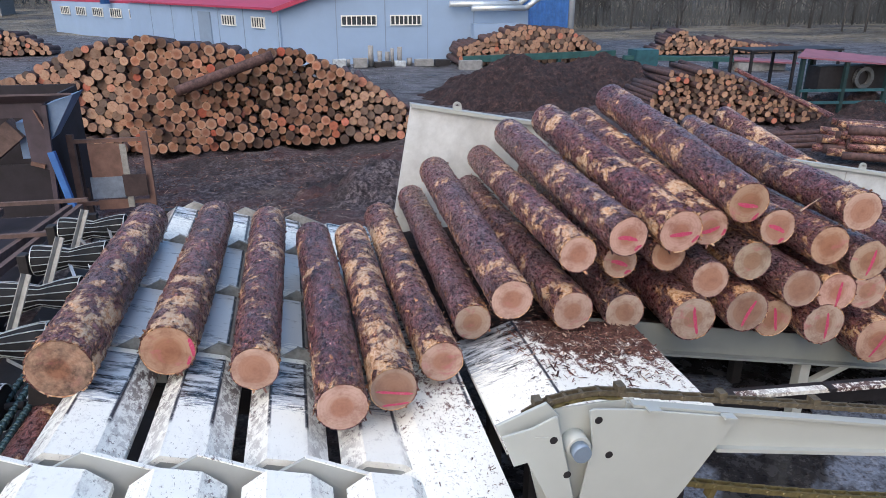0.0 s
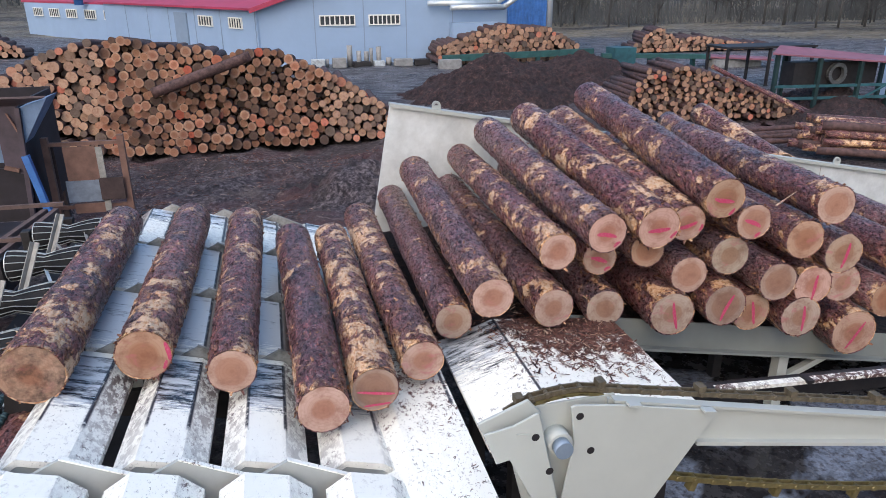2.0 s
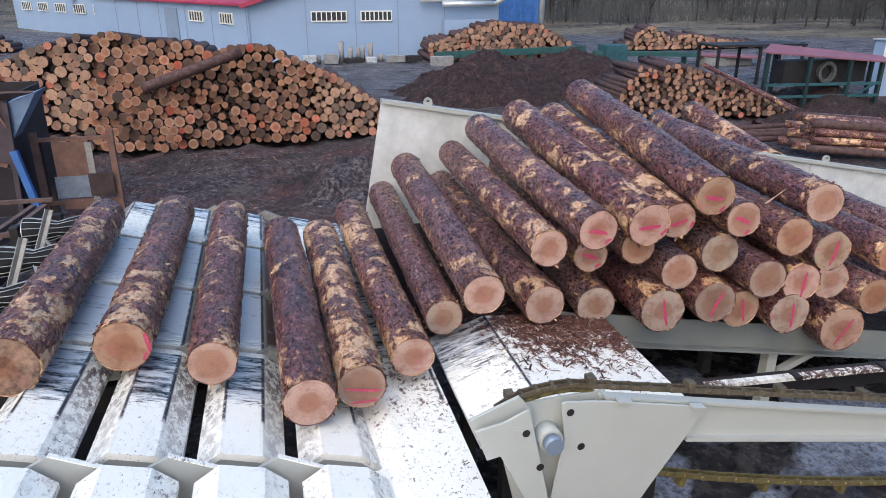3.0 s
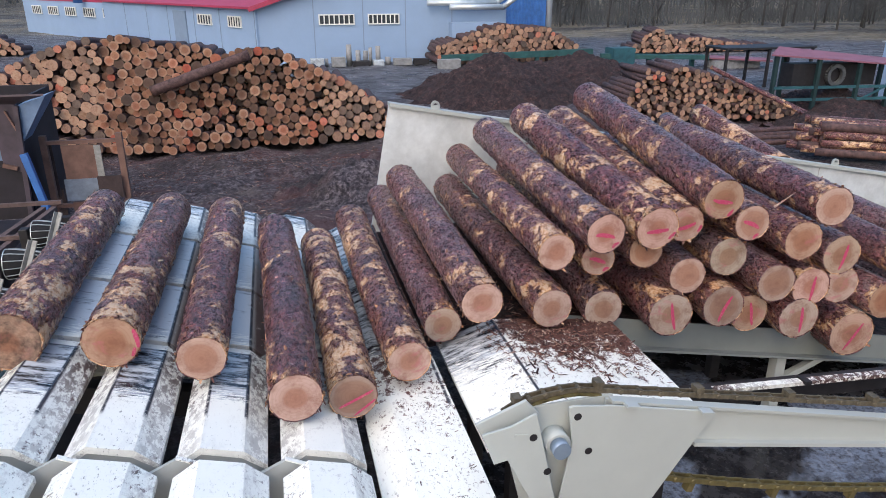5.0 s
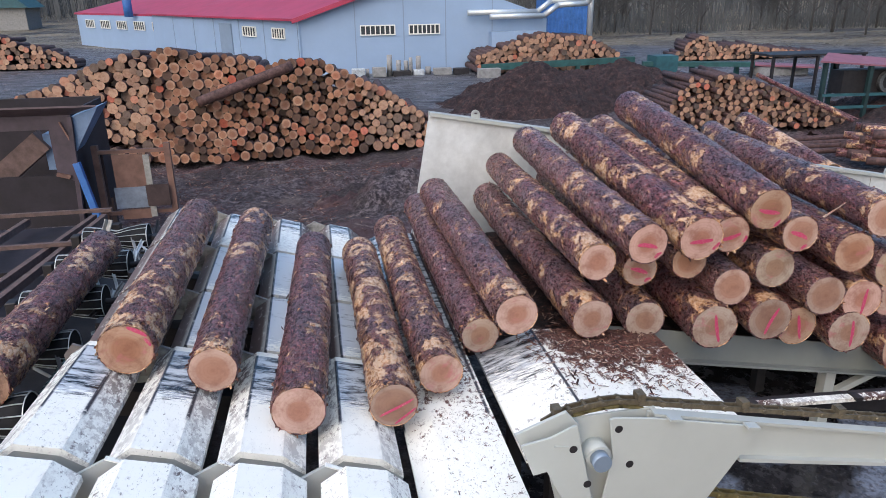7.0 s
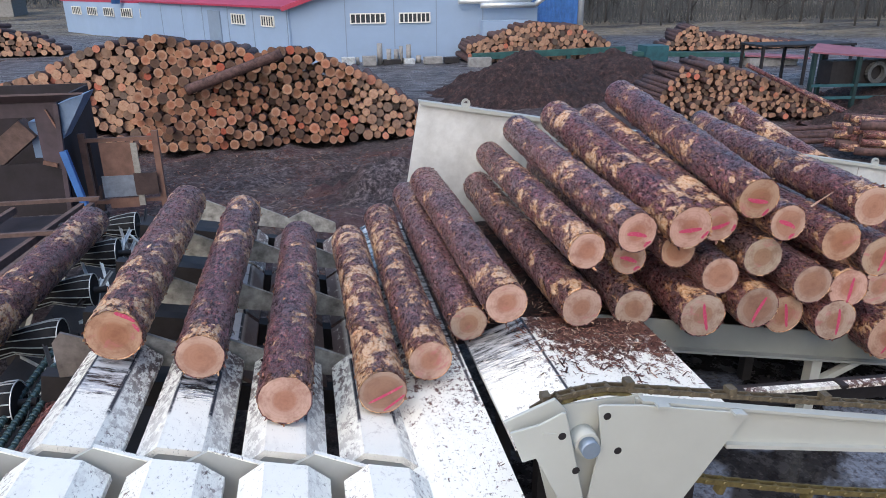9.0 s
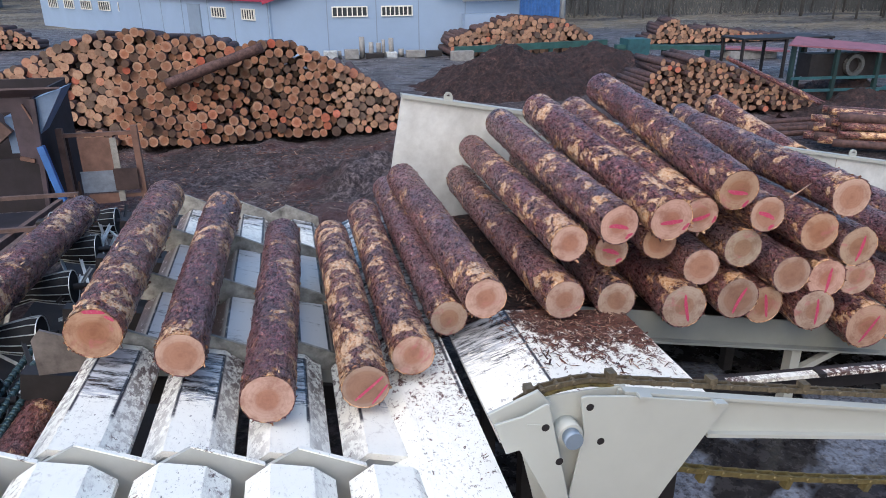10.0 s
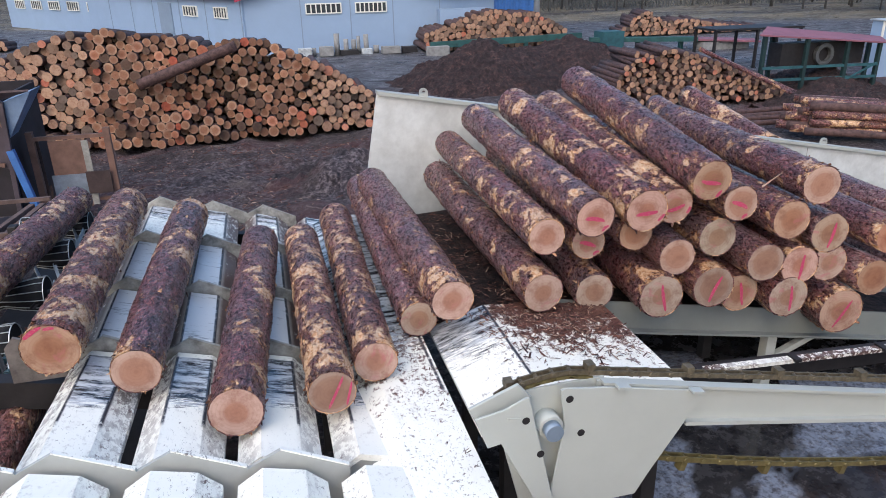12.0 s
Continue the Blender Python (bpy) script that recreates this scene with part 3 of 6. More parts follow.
PILE_LOGS = [
    ((1.91, 4.40, 1.72), (1.84, 7.40, 1.84), 0.159, 0.167, 0, 0),
    ((2.41, 4.55, 1.59), (2.66, 7.53, 1.57), 0.157, 0.165, 0, 0),
    ((2.92, 4.40, 1.55), (3.17, 7.38, 1.53), 0.184, 0.193, 1, 1),
    ((3.39, 4.40, 1.57), (3.64, 7.38, 1.55), 0.177, 0.186, 1, 1),
    ((3.72, 4.50, 1.43), (3.97, 7.48, 1.41), 0.166, 0.174, 1, 1),
    ((4.13, 4.40, 1.38), (4.38, 7.38, 1.36), 0.181, 0.190, 1, 1),
    ((4.71, 4.40, 1.16), (4.96, 7.38, 1.14), 0.208, 0.219, 1, 1),
    ((1.94, 4.45, 2.15), (1.98, 7.45, 2.18), 0.143, 0.150, 1, 0),
    ((2.30, 4.40, 2.28), (2.28, 7.39, 2.46), 0.155, 0.163, 0, 2),
    ((2.72, 4.40, 2.29), (2.72, 7.38, 2.59), 0.172, 0.180, 1, 2),
    ((3.02, 4.50, 2.27), (3.18, 7.48, 2.55), 0.148, 0.155, 2, 2),
    ((3.25, 4.40, 2.48), (3.46, 7.38, 2.80), 0.161, 0.169, 1, 2),
    ((3.53, 4.40, 2.27), (3.78, 7.38, 2.25), 0.144, 0.151, 1, 2),
    ((2.38, 4.65, 1.98), (2.63, 7.63, 1.96), 0.137, 0.144, 1, 2),
    ((2.76, 4.60, 2.03), (3.01, 7.58, 2.01), 0.140, 0.147, 0, 0),
    ((3.09, 4.50, 1.83), (3.34, 7.48, 1.81), 0.153, 0.160, 0, 0),
    ((3.44, 4.50, 1.96), (3.69, 7.48, 1.94), 0.161, 0.169, 0, 0),
    ((3.85, 4.40, 1.73), (4.10, 7.38, 1.71), 0.163, 0.171, 0, 0),
    ((4.03, 4.40, 2.08), (4.28, 7.38, 2.06), 0.163, 0.171, 1, 0),
    ((4.34, 4.60, 1.81), (4.59, 7.58, 1.79), 0.153, 0.161, 1, 0),
    ((4.43, 4.40, 1.92), (4.68, 7.38, 1.90), 0.169, 0.177, 0, 1),
    ((4.19, 4.40, 1.66), (4.44, 7.38, 1.64), 0.169, 0.178, 1, 1),
    ((4.48, 4.40, 1.65), (4.73, 7.38, 1.63), 0.164, 0.172, 1, 0),
    ((4.26, 4.40, 2.35), (4.72, 7.36, 2.30), 0.160, 0.168, 1, 0),
]


def build_logs():
    out = {}
    for i, (k, (a, b, r0, r1, bark, label, marks)) in enumerate(DECK_LOGS.items()):
        out[k] = make_log(a, b, r0, r1, bark, label + " on the step feeder", "logs on the step feeder", 11 + i * 7, marks, cut_old if k == "A" else None)
    for i, (a, b, r0, r1, kind, mark) in enumerate(PILE_LOGS):
        bark = (bark_dark, bark_mid, bark_pale)[kind]
        label = (DARK, MIXED, PALE)[kind] + " in the infeed stack"
        rnd = random.Random(i * 3 + 1)
        marks = ()
        if mark:
            s = rnd.uniform(-0.7, 0.7)
            strokes = ((-0.25 - s * 0.4, 0.55, 0.05 + s * 0.4, -0.75, 0.010),) if mark == 1 else ((-0.45, -0.25, 0.55, 0.05, 0.012), (-0.62, -0.55, -0.30, -0.80, 0.009))
            c, d = math.cos(s * 0.9), math.sin(s * 0.9)
            marks = [(c * x0 - d * y0, d * x0 + c * y0, c * x1 - d * y1, d * x1 + c * y1, w) for x0, y0, x1, y1, w in strokes]
        out[i] = make_log(a, b, r0, r1, bark, label, "logs stacked on the chain conveyor", 101 + i * 5, marks)
    return out


logs = build_logs()

# ---- step feeder ----
PITCH, RISE = 0.53, 0.10
FIXED_X, FIXED_Z = -1.18, 1.785
MOVING_X, MOVING_Z = -1.355, 1.755
PLATE = [(0.0, 0.0), (0.215, -0.060), (0.325, -0.165), (0.325, -0.20), (0.20, -0.10), (0.0, -0.04), (-0.135, -0.125), (-0.135, -0.088)]


def stepped_outline(x0, z0, k0, k1, depth):
    pts = []
    for k in range(k0, k1 + 1):
        x, z = x0 + PITCH * k, z0 - RISE * k
        pts += [(x - 0.18, z - 0.085), (x, z), (x + 0.35, z - 0.178)]
    return pts + [(pts[-1][0], pts[-1][1] - depth), (pts[0][0], pts[0][1] - depth)]


def build_fixed():
    feeder = empty("step_feeder_frame", "white painted steel frame of a log step feeder", "step feeder")
    for y in (3.12, 4.50, 5.50, 6.60, 7.70):
        near = y < 4
        x0, z0 = (-1.146, 1.874) if near else (FIXED_X, FIXED_Z)
        bm = bmesh.new()
        prism(bm, stepped_outline(x0, z0, -1 if near else 0, 2, 0.24 if near else 0.12), y - 0.012, y + 0.012)
        part("stepped_plate", bm, tooth_steel if near else stained_steel, feeder, "stepped steel plate with stained edges")
        for k in range(-1 if near else 0, 3):
            x, z = x0 + PITCH * k, z0 - RISE * k
            bm = bmesh.new()
            beam(bm, (x - 0.005, y, z + 0.004), (x + 0.345, y, z - 0.172), 0.028, 0.008)
            part("tooth_flange", bm, white_steel if near else stained_steel, feeder)
    # the grimy end tooth above the hoses
    x, z = FIXED_X - PITCH, FIXED_Z + RISE
    bm = bmesh.new()
    prism(bm, [(x - 0.06, z - 0.10), (x, z - 0.03), (x + 0.35, z - 0.178), (x + 0.35, z - 0.36), (x - 0.06, z - 0.36)], 4.488, 4.512)
    part("end_tooth", bm, grimy_steel, feeder, "grimy steel end tooth")
    for y in (3.30, 4.50, 5.50, 6.60, 7.70):
        bm = bmesh.new()
        beam(bm, (-1.9, y + 0.05, 1.45), (0.5, y + 0.05, 1.0), 0.12, 0.2)
        part("cross_beam", bm, dark_steel, feeder)
    for x in (-1.6, 0.3):
        for y in (3.2, 5.4, 7.6):
            bm = bmesh.new()
            box(bm, x - 0.08, x + 0.08, y - 0.08, y + 0.08, -0.1, 1.2)
            part("leg", bm, dark_steel, feeder)
    # fixed apron beside the last step
    bm = bmesh.new()
    prism(bm, [(0.40, 1.40), (0.575, 1.475), (0.975, 1.465), (0.975, 1.44), (0.575, 1.45), (0.40, 1.375)], 1.4, 7.4)
    part("apron_plate", bm, litter_steel, feeder, "white steel apron spattered with bark dirt")
    bm = bmesh.new()
    prism(bm, [(1.06, 1.44), (1.50, 1.575), (2.50, 1.46), (2.50, 1.44), (1.50, 1.555), (1.06, 1.415)], 3.25, 4.62)
    part("chute_plate", bm, chute_steel, feeder, "ridged white plate covered in shredded bark")
    for y in (3.4, 4.3):
        bm = bmesh.new()
        prism(bm, [(1.12, 1.43), (1.5, 1.553), (2.40, 1.45), (2.40, 1.25), (1.12, 1.25)], y, y + 0.04)
        part("chute_rib", bm, dark_steel, feeder)
        for x in (1.3, 2.3):
            bm = bmesh.new()
            box(bm, x - 0.05, x + 0.05, y - 0.03, y + 0.07, -0.1, 1.25)
            part("leg", bm, dark_steel, feeder)
    return feeder


def build_carriage(name, sections, k0, k1, worn):
    car = empty(name, "moving white steel step carriage rubbed bare by logs", "step feeder")
    for s, (y0, y1) in enumerate(sections):
        for k in range(k0[s], k1 + 1):
            bm = bmesh.new()
            prism(bm, PLATE, 0, y1 - y0)
            # the front sections rise slightly towards their near ends
            climb = 0.0664 if y0 < 4.5 else 0.0
            for v in bm.verts:
                v.co.z += climb * (y1 - y0 - v.co.y)
            ob = part("step_plate", bm, worn[s], car)
            ob.location = (-1.345 + PITCH * k, y0, 1.872 - RISE * k) if y0 < 3 else (MOVING_X + PITCH * k, y0, MOVING_Z - RISE * k)
            bm = bmesh.new()
            prism(bm, [(0.0, -0.004), (0.213, -0.064), (0.323, -0.169), (0.323, -0.36), (-0.133, -0.36), (-0.133, -0.092)], 0.004, 0.014)
            for v in bm.verts:
                v.co.z += climb * (y1 - y0) - 0.002
            part("end_plate", bm, tooth_steel, ob)
    return car


feeder = build_fixed()
carriage_front = build_carriage("step_carriage", [(1.5, 3.06), (3.20, 4.47)], (-1, 0), 3, (white_steel, worn_steel))
carriage_back = build_carriage("step_carriage", [(4.53, 5.47), (5.53, 6.57), (6.63, 7.67)], (0, 0, 0), 3, (bare_steel, bare_steel, far_steel))

# ---- chain conveyor with the stack ----
DROP = -0.180


def sloped_bar(bm, x0, x1, z_top, y0, y1, h):
    """A bar along the conveyor's fall; z_top is its upper edge at x0."""
    prism(bm, [(x0, z_top), (x1, z_top + DROP * (x1 - x0)), (x1, z_top + DROP * (x1 - x0) - h), (x0, z_top - h)], y0, y1)


def build_conveyor():
    con = empty("chain_conveyor", "cream painted inclined log chain conveyor", "conveyor")
    bm = bmesh.new()
    prism(bm, [(1.32, 2.015), (1.345, 2.022), (1.57, 1.99), (2.15, 1.865), (2.165, 1.845), (1.87, 1.375), (1.80, 1.25), (1.27, 1.25), (1.35, 1.80)], 2.74, 2.755)
    part("side_plate", bm, cream_steel, con, "cream steel side plate with round holes", 0.003)
    bm = bmesh.new()
    prism(bm, [(0.854, 1.955), (1.004, 1.982), (1.12, 2.035), (1.135, 2.03), (1.29, 1.35), (1.20, 1.35), (0.99, 1.785), (0.92, 1.772)], 2.70, 2.715)
    part("side_plate", bm, cream_steel, con, "", 0.003)
    bm = bmesh.new()
    prism(bm, [(0.843, 1.963), (1.105, 2.065), (1.178, 1.979), (0.903, 1.834)], 2.78, 2.80)
    part("nose_plate", bm, cream_steel, con, "", 0.003)
    bm = bmesh.new()
    prism(bm, [(1.55, 1.995), (6.5, 0.92), (6.5, 0.85), (1.55, 1.735)], 2.80, 2.82)
    part("beam_web", bm, cream_steel, con)
    bm = bmesh.new()
    prism(bm, [(1.57, 2.002), (6.5, 0.93), (6.5, 0.915), (1.57, 1.985)], 2.765, 2.82)
    part("beam_flange", bm, cream_steel, con)
    bm = bmesh.new()
    prism(bm, [(2.09, 1.655), (6.5, 0.868), (6.5, 0.845), (2.09, 1.632)], 2.765, 2.80)
    part("beam_flange", bm, cream_steel, con)
    bm = bmesh.new()
    prism(bm, [(1.0, 1.86), (1.12, 1.99), (1.60, 2.0), (1.60, 1.25), (1.15, 1.25)], 2.825, 2.84)
    part("inner_plate", bm, cream_steel, con)
    bm = bmesh.new()
    tube(bm, (1.275, 2.735, 1.80), (1.275, 2.83, 1.80), 0.066, n=28)
    part("shaft_housing", bm, cream_steel, con)
    bm = bmesh.new()
    tube(bm, (1.272, 2.68, 1.803), (1.272, 2.735, 1.803), 0.048, n=28)
    part("shaft_cap", bm, cap_blue, con, "blue-grey shaft cap")
    # thin dark discs stand in for the shaded insides of round holes
    for x, z in ((1.37, 1.955), (1.12, 1.90), (1.445, 1.735), (1.205, 1.68)):
        bm = bmesh.new()
        y = 2.7385 if x > 1.3 else 2.6985
        tube(bm, (x, y, z), (x, y + 0.003, z), 0.021, n=16)
        part("bolt_hole", bm, dark_steel, con)
    for x, z in ((1.62, 2.0), (2.06, 1.895), (1.02, 1.93)):
        bm = bmesh.new()
        beam(bm, (x, 2.72, z), (x + 0.07, 2.72, z - 0.012), 0.05, 0.012)
        part("bracket", bm, cream_steel, con)
    # chain in links round the nose and along the top
    path = [(0.98, 1.90), (1.024, 1.950), (1.082, 1.995), (1.15, 2.020), (1.231, 2.036), (1.32, 2.046), (1.415, 2.046)]
    x = 1.53
    while x < 6.4:
        path.append((x, 2.046 - 0.2 * (x - 1.415)))
        x += 0.12
    for i, ((xa, za), (xb, zb)) in enumerate(zip(path, path[1:])):
        bm = bmesh.new()
        for y in (2.845, 2.885):
            beam(bm, (xa - 0.01, y, za), (xb + 0.01, y, zb), 0.010, 0.028)
        tube(bm, (xa, 2.83, za), (xa, 2.90, za), 0.013, n=8)
        if i % 5 == 2:
            box(bm, xa - 0.022, xa + 0.022, 2.835, 2.895, za + 0.01, za + 0.05)
        part("chain_link", bm, chain_steel, con)
    # guide strip below the chain round the nose
    for (xa, za), (xb, zb) in zip(path[1:7], path[2:8]):
        bm = bmesh.new()
        beam(bm, (xa - 0.01, 2.865, za - 0.025), (xb + 0.01, 2.865, zb - 0.025), 0.07, 0.012)
        part("guide_strip", bm, olive_chain, con)
    # returning chain below, sagging
    x, k = 1.85, 0
    while x < 6.0:
        bm = bmesh.new()
        z, z2 = (1.322 - 0.30 * (u - 2.07) + 0.037 * (u - 2.07) ** 2 for u in (x, x + 0.12))
        for y in (2.89, 2.93):
            beam(bm, (x - 0.01, y, z), (x + 0.13, y, z2), 0.010, 0.034)
        tube(bm, (x, 2.875, z), (x, 2.945, z), 0.014, n=8)
        if k % 5 == 3:
            beam(bm, (x, 2.91, z - 0.01), (x - 0.02, 2.91, z - 0.075), 0.05, 0.04)
        part("return_link", bm, olive_chain, con)
        x, k = x + 0.12, k + 1
    for i, (y, z) in enumerate(((4.7, 1.49), (5.6, 1.49), (6.8, 1.49))):
        bm = bmesh.new()
        sloped_bar(bm, 2.15, 7.0, z, y, y + 0.02, 0.24)
        sloped_bar(bm, 2.15, 7.0, z - 0.24, y - 0.07, y + 0.05, 0.02)
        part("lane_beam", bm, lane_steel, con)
        for x in (4.32, 6.3):
            bm = bmesh.new()
            top = z - 0.255 + DROP * (x - 2.15)
            box(bm, x - 0.05, x + 0.05, y, y + 0.10, -0.1, top)
            beam(bm, (x + 0.04, y + 0.05, top - 0.30), (x + 0.50, y + 0.05, top - 0.10), 0.06, 0.06)
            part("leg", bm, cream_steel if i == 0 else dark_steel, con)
    bm = bmesh.new()
    prism(bm, [(2.45, 1.335), (6.5, 1.135), (6.5, 1.105), (2.45, 1.305)], 3.67, 3.73)
    part("upper_rail", bm, speckled, con, "pale paint-speckled chain rail")
    bm = bmesh.new()
    prism(bm, [(2.45, 1.315), (6.5, 1.115), (6.5, 0.95), (2.45, 1.15)], 3.75, 3.80)
    part("rail_web", bm, dark_steel, con)
    for x in (2.8, 3.6, 4.4):
        bm = bmesh.new()
        z = 1.335 - 0.0494 * (x - 2.45)
        box(bm, x, x + 0.05, 3.64, 3.74, z - 0.01, z + 0.015)
        part("rail_joint", bm, dark_steel, con)
    for x in (2.6, 6.4):
        bm = bmesh.new()
        box(bm, x - 0.05, x + 0.05, 3.80, 3.90, -0.1, 1.10)
        part("leg", bm, dark_steel, con)
    # bed added under the stack so the shaded gaps between logs read dark brown
    bm = bmesh.new()
    prism(bm, [(1.0, 1.30), (2.3, 1.36), (7.2, 0.42), (7.2, 0.38), (2.3, 1.32), (1.0, 1.26)], 4.85, 7.6)
    part("bed_plate", bm, mulch, con, "added dark bed covered in shredded bark, filling the gaps below the stack")
    for x in (1.5, 4.0, 6.2):
        bm = bmesh.new()
        box(bm, x - 0.07, x + 0.07, 2.83, 2.97, -0.1, 1.72 + DROP * (x - 1.5))
        part("leg", bm, cream_steel, con)
    return con


def build_backstop():
    """Long white guard wall behind the far ends of the stacked logs."""
    wall = empty("guard_wall", "white scuffed steel guard wall behind the logs", "guard wall")
    bm = bmesh.new()
    prism(bm, [(1.265, 2.735), (9.0, 1.372), (9.0, 0.1), (1.0, 1.2)], 7.85, 7.89)
    part("panel", bm, scuffed, wall)
    bm = bmesh.new()
    prism(bm, [(1.262, 2.752), (9.0, 1.388), (9.0, 1.345), (1.262, 2.709)], 7.80, 7.94)
    part("top_flange", bm, cream_steel, wall)
    for x in (1.80, 7.44):
        bm = bmesh.new()
        z = 2.745 - 0.1763 * (x - 1.265)
        box(bm, x - 0.05, x + 0.05, 7.835, 7.865, z, z + 0.05)
        for i in range(9):
            a, b = math.pi * i / 9 - 0.02, math.pi * (i + 1) / 9 + 0.02
            beam(bm, (x - 0.036 * math.cos(a), 7.85, z + 0.05 + 0.036 * math.sin(a)), (x - 0.036 * math.cos(b), 7.85, z + 0.05 + 0.036 * math.sin(b)), 0.03, 0.028)
        part("lifting_lug", bm, cream_steel, wall)
    for x in (2.6, 4.2, 5.9, 7.2):
        bm = bmesh.new()
        z = 2.735 - 0.1763 * (x - 1.265)
        box(bm, x - 0.004, x + 0.004, 7.846, 7.85, z - 0.9, z - 0.05)
        part("weld_seam", bm, stained_steel, wall)
    for x in (1.4, 4.5, 8.0):
        bm = bmesh.new()
        box(bm, x - 0.07, x + 0.07, 7.90, 8.04, -0.1, 2.45 - 0.1763 * (x - 1.265))
        part("post", bm, cream_steel, wall)


build_conveyor()
build_backstop()


# ---- the big heap of sawn logs ----
HEAP = [(-9.2, 1.2), (-6.95, 1.80), (-6.4, 2.08), (-5.5, 2.44), (-4.45, 2.74), (-3.65, 2.78), (-2.6, 2.56), (-1.70, 2.50), (-1.30, 2.22), (-0.72, 2.44), (0.17, 2.36), (1.15, 1.92), (2.08, 1.42), (3.0, 0.80), (4.3, 0.3)]


def short_log(seed, r, length):
    """One heap log: bark and both ends in one light mesh."""
    bm = bmesh.new()
    n = 14
    loops = []
    for z, rr in ((0, r), (0.02, r * 1.0), (length * 0.5, r * 1.03), (length, r * 1.06)):
        loops.append([bm.verts.new((rr * math.cos(6.2832 * i / n) * (1 + 0.05 * noise.noise((i * 0.7, seed, 0))), rr * math.sin(6.2832 * i / n) * (1 + 0.05 * noise.noise((i * 0.7, seed, 4))), z)) for i in range(n)])
    for a, b in zip(loops, loops[1:]):
        for i in range(n):
            bm.faces.new((a[i], a[(i + 1) % n], b[(i + 1) % n], b[i])).smooth = True
    f = bm.faces.new(loops[0][::-1])
    g = bm.faces.new(loops[-1])
    f.material_index = g.material_index = 1
    me = bpy.data.meshes.new("heap_log")
    bm.to_mesh(me)
    bm.free()
    me.materials.append(bark_heap)
    me.materials.append(cut_far)
    return me


def heap_logs(outline, y_of, radii, length, limit, label, group, direction, seed, near):
    """Pack logs under an outline of (x, z); the nearest stay single things, the rest join."""
    rnd = random.Random(seed)
    meshes = [short_log(seed + i, r, length) for i, r in enumerate(radii)]
    xs, zs = [p[0] for p in outline], [p[1] for p in outline]
    # strew discs under the outline and push them apart until they lie close
    gen = np.random.default_rng(seed)
    rs = np.array(radii)
    area = float(np.sum(np.diff(xs) * (np.array(zs[1:]) + np.array(zs[:-1])) / 2))
    count = int(0.92 * area / (math.pi * float(np.mean(rs ** 2))))
    kind = gen.integers(0, len(rs), count)
    r = rs[kind]
    px = np.interp(gen.random(count), np.linspace(0, 1, 200), np.interp(np.linspace(0, 1, 200), np.concatenate([[0], np.cumsum(np.diff(xs) * (np.array(zs[1:]) + np.array(zs[:-1])) / 2)]) / area, xs))
    pz = gen.random(count) * np.interp(px, xs, zs)
    for _ in range(120):
        dx, dz = px[:, None] - px[None, :], pz[:, None] - pz[None, :]
        d = np.sqrt(dx * dx + dz * dz) + 1e-6
        push = np.clip((r[:, None] + r[None, :]) * 0.97 - d, 0, None)
        np.fill_diagonal(push, 0)
        px += 0.32 * np.sum(push * dx / d, axis=1)
        pz += 0.32 * np.sum(push * dz / d, axis=1)
        px = np.clip(px, xs[0], xs[-1])
        pz = np.clip(np.minimum(pz, np.interp(px, xs, zs) - 0.6 * r), 0.9 * r, None)
    placed = [(float(a), float(b), int(k)) for a, b, k in zip(px, pz, kind)]
    placed.sort(key=lambda p: abs(p[0] - near))
    rest = bmesh.new()
    for i, (x, z, k) in enumerate(placed):
        y = y_of(x, z) + rnd.gauss(0, 0.13)
        d = Vector(direction) + Vector((rnd.uniform(-0.06, 0.06), 0, rnd.uniform(-0.04, 0.04)))
        m = log_pose((x, y, max(z, radii[k] * 0.85)), Vector((x, y, max(z, radii[k] * 0.85))) + d * length, rnd.uniform(0, 360))
        if i < limit:
            ob = new("log", meshes[k])
            tagged(ob, label, "log", group)
            ob.matrix_basis = m
        else:
            tmp = bmesh.new()
            tmp.from_mesh(meshes[k])
            tmp.transform(m)
            me = bpy.data.meshes.new("tmp")
            tmp.to_mesh(me)
            tmp.free()
            rest.from_mesh(me)
            bpy.data.meshes.remove(me)
    if len(rest.verts):
        tagged(made("log_heap", rest, [bark_heap, cut_far]), label, "logs", kind="stuff")
    else:
        rest.free()


heap_logs(HEAP, lambda x, z: 18.5 + 0.045 * (x + 2.4) ** 2 * (0.6 if x > 0 else 1.0) + 0.42 * z + 0.25 * noise.noise((x * 0.6, z * 1.3, 8)), (0.085, 0.095, 0.105, 0.11, 0.118, 0.126, 0.14), 3.0, 300,
          "weathered round pine log in the big yard heap", "logs in the big heap", (0.02, 0.997, -0.085), 5, -1.5)

heap_logs([(x, 0.95 * z) for x, z in HEAP], lambda x, z: 19.1 + 0.045 * (x + 2.4) ** 2 * (0.6 if x > 0 else 1.0) + 0.42 * z, (0.095, 0.11, 0.13), 2.6, 0,
          "weathered pine logs deeper in the big heap", "logs in the big heap", (0.02, 0.997, -0.085), 6, -1.5)


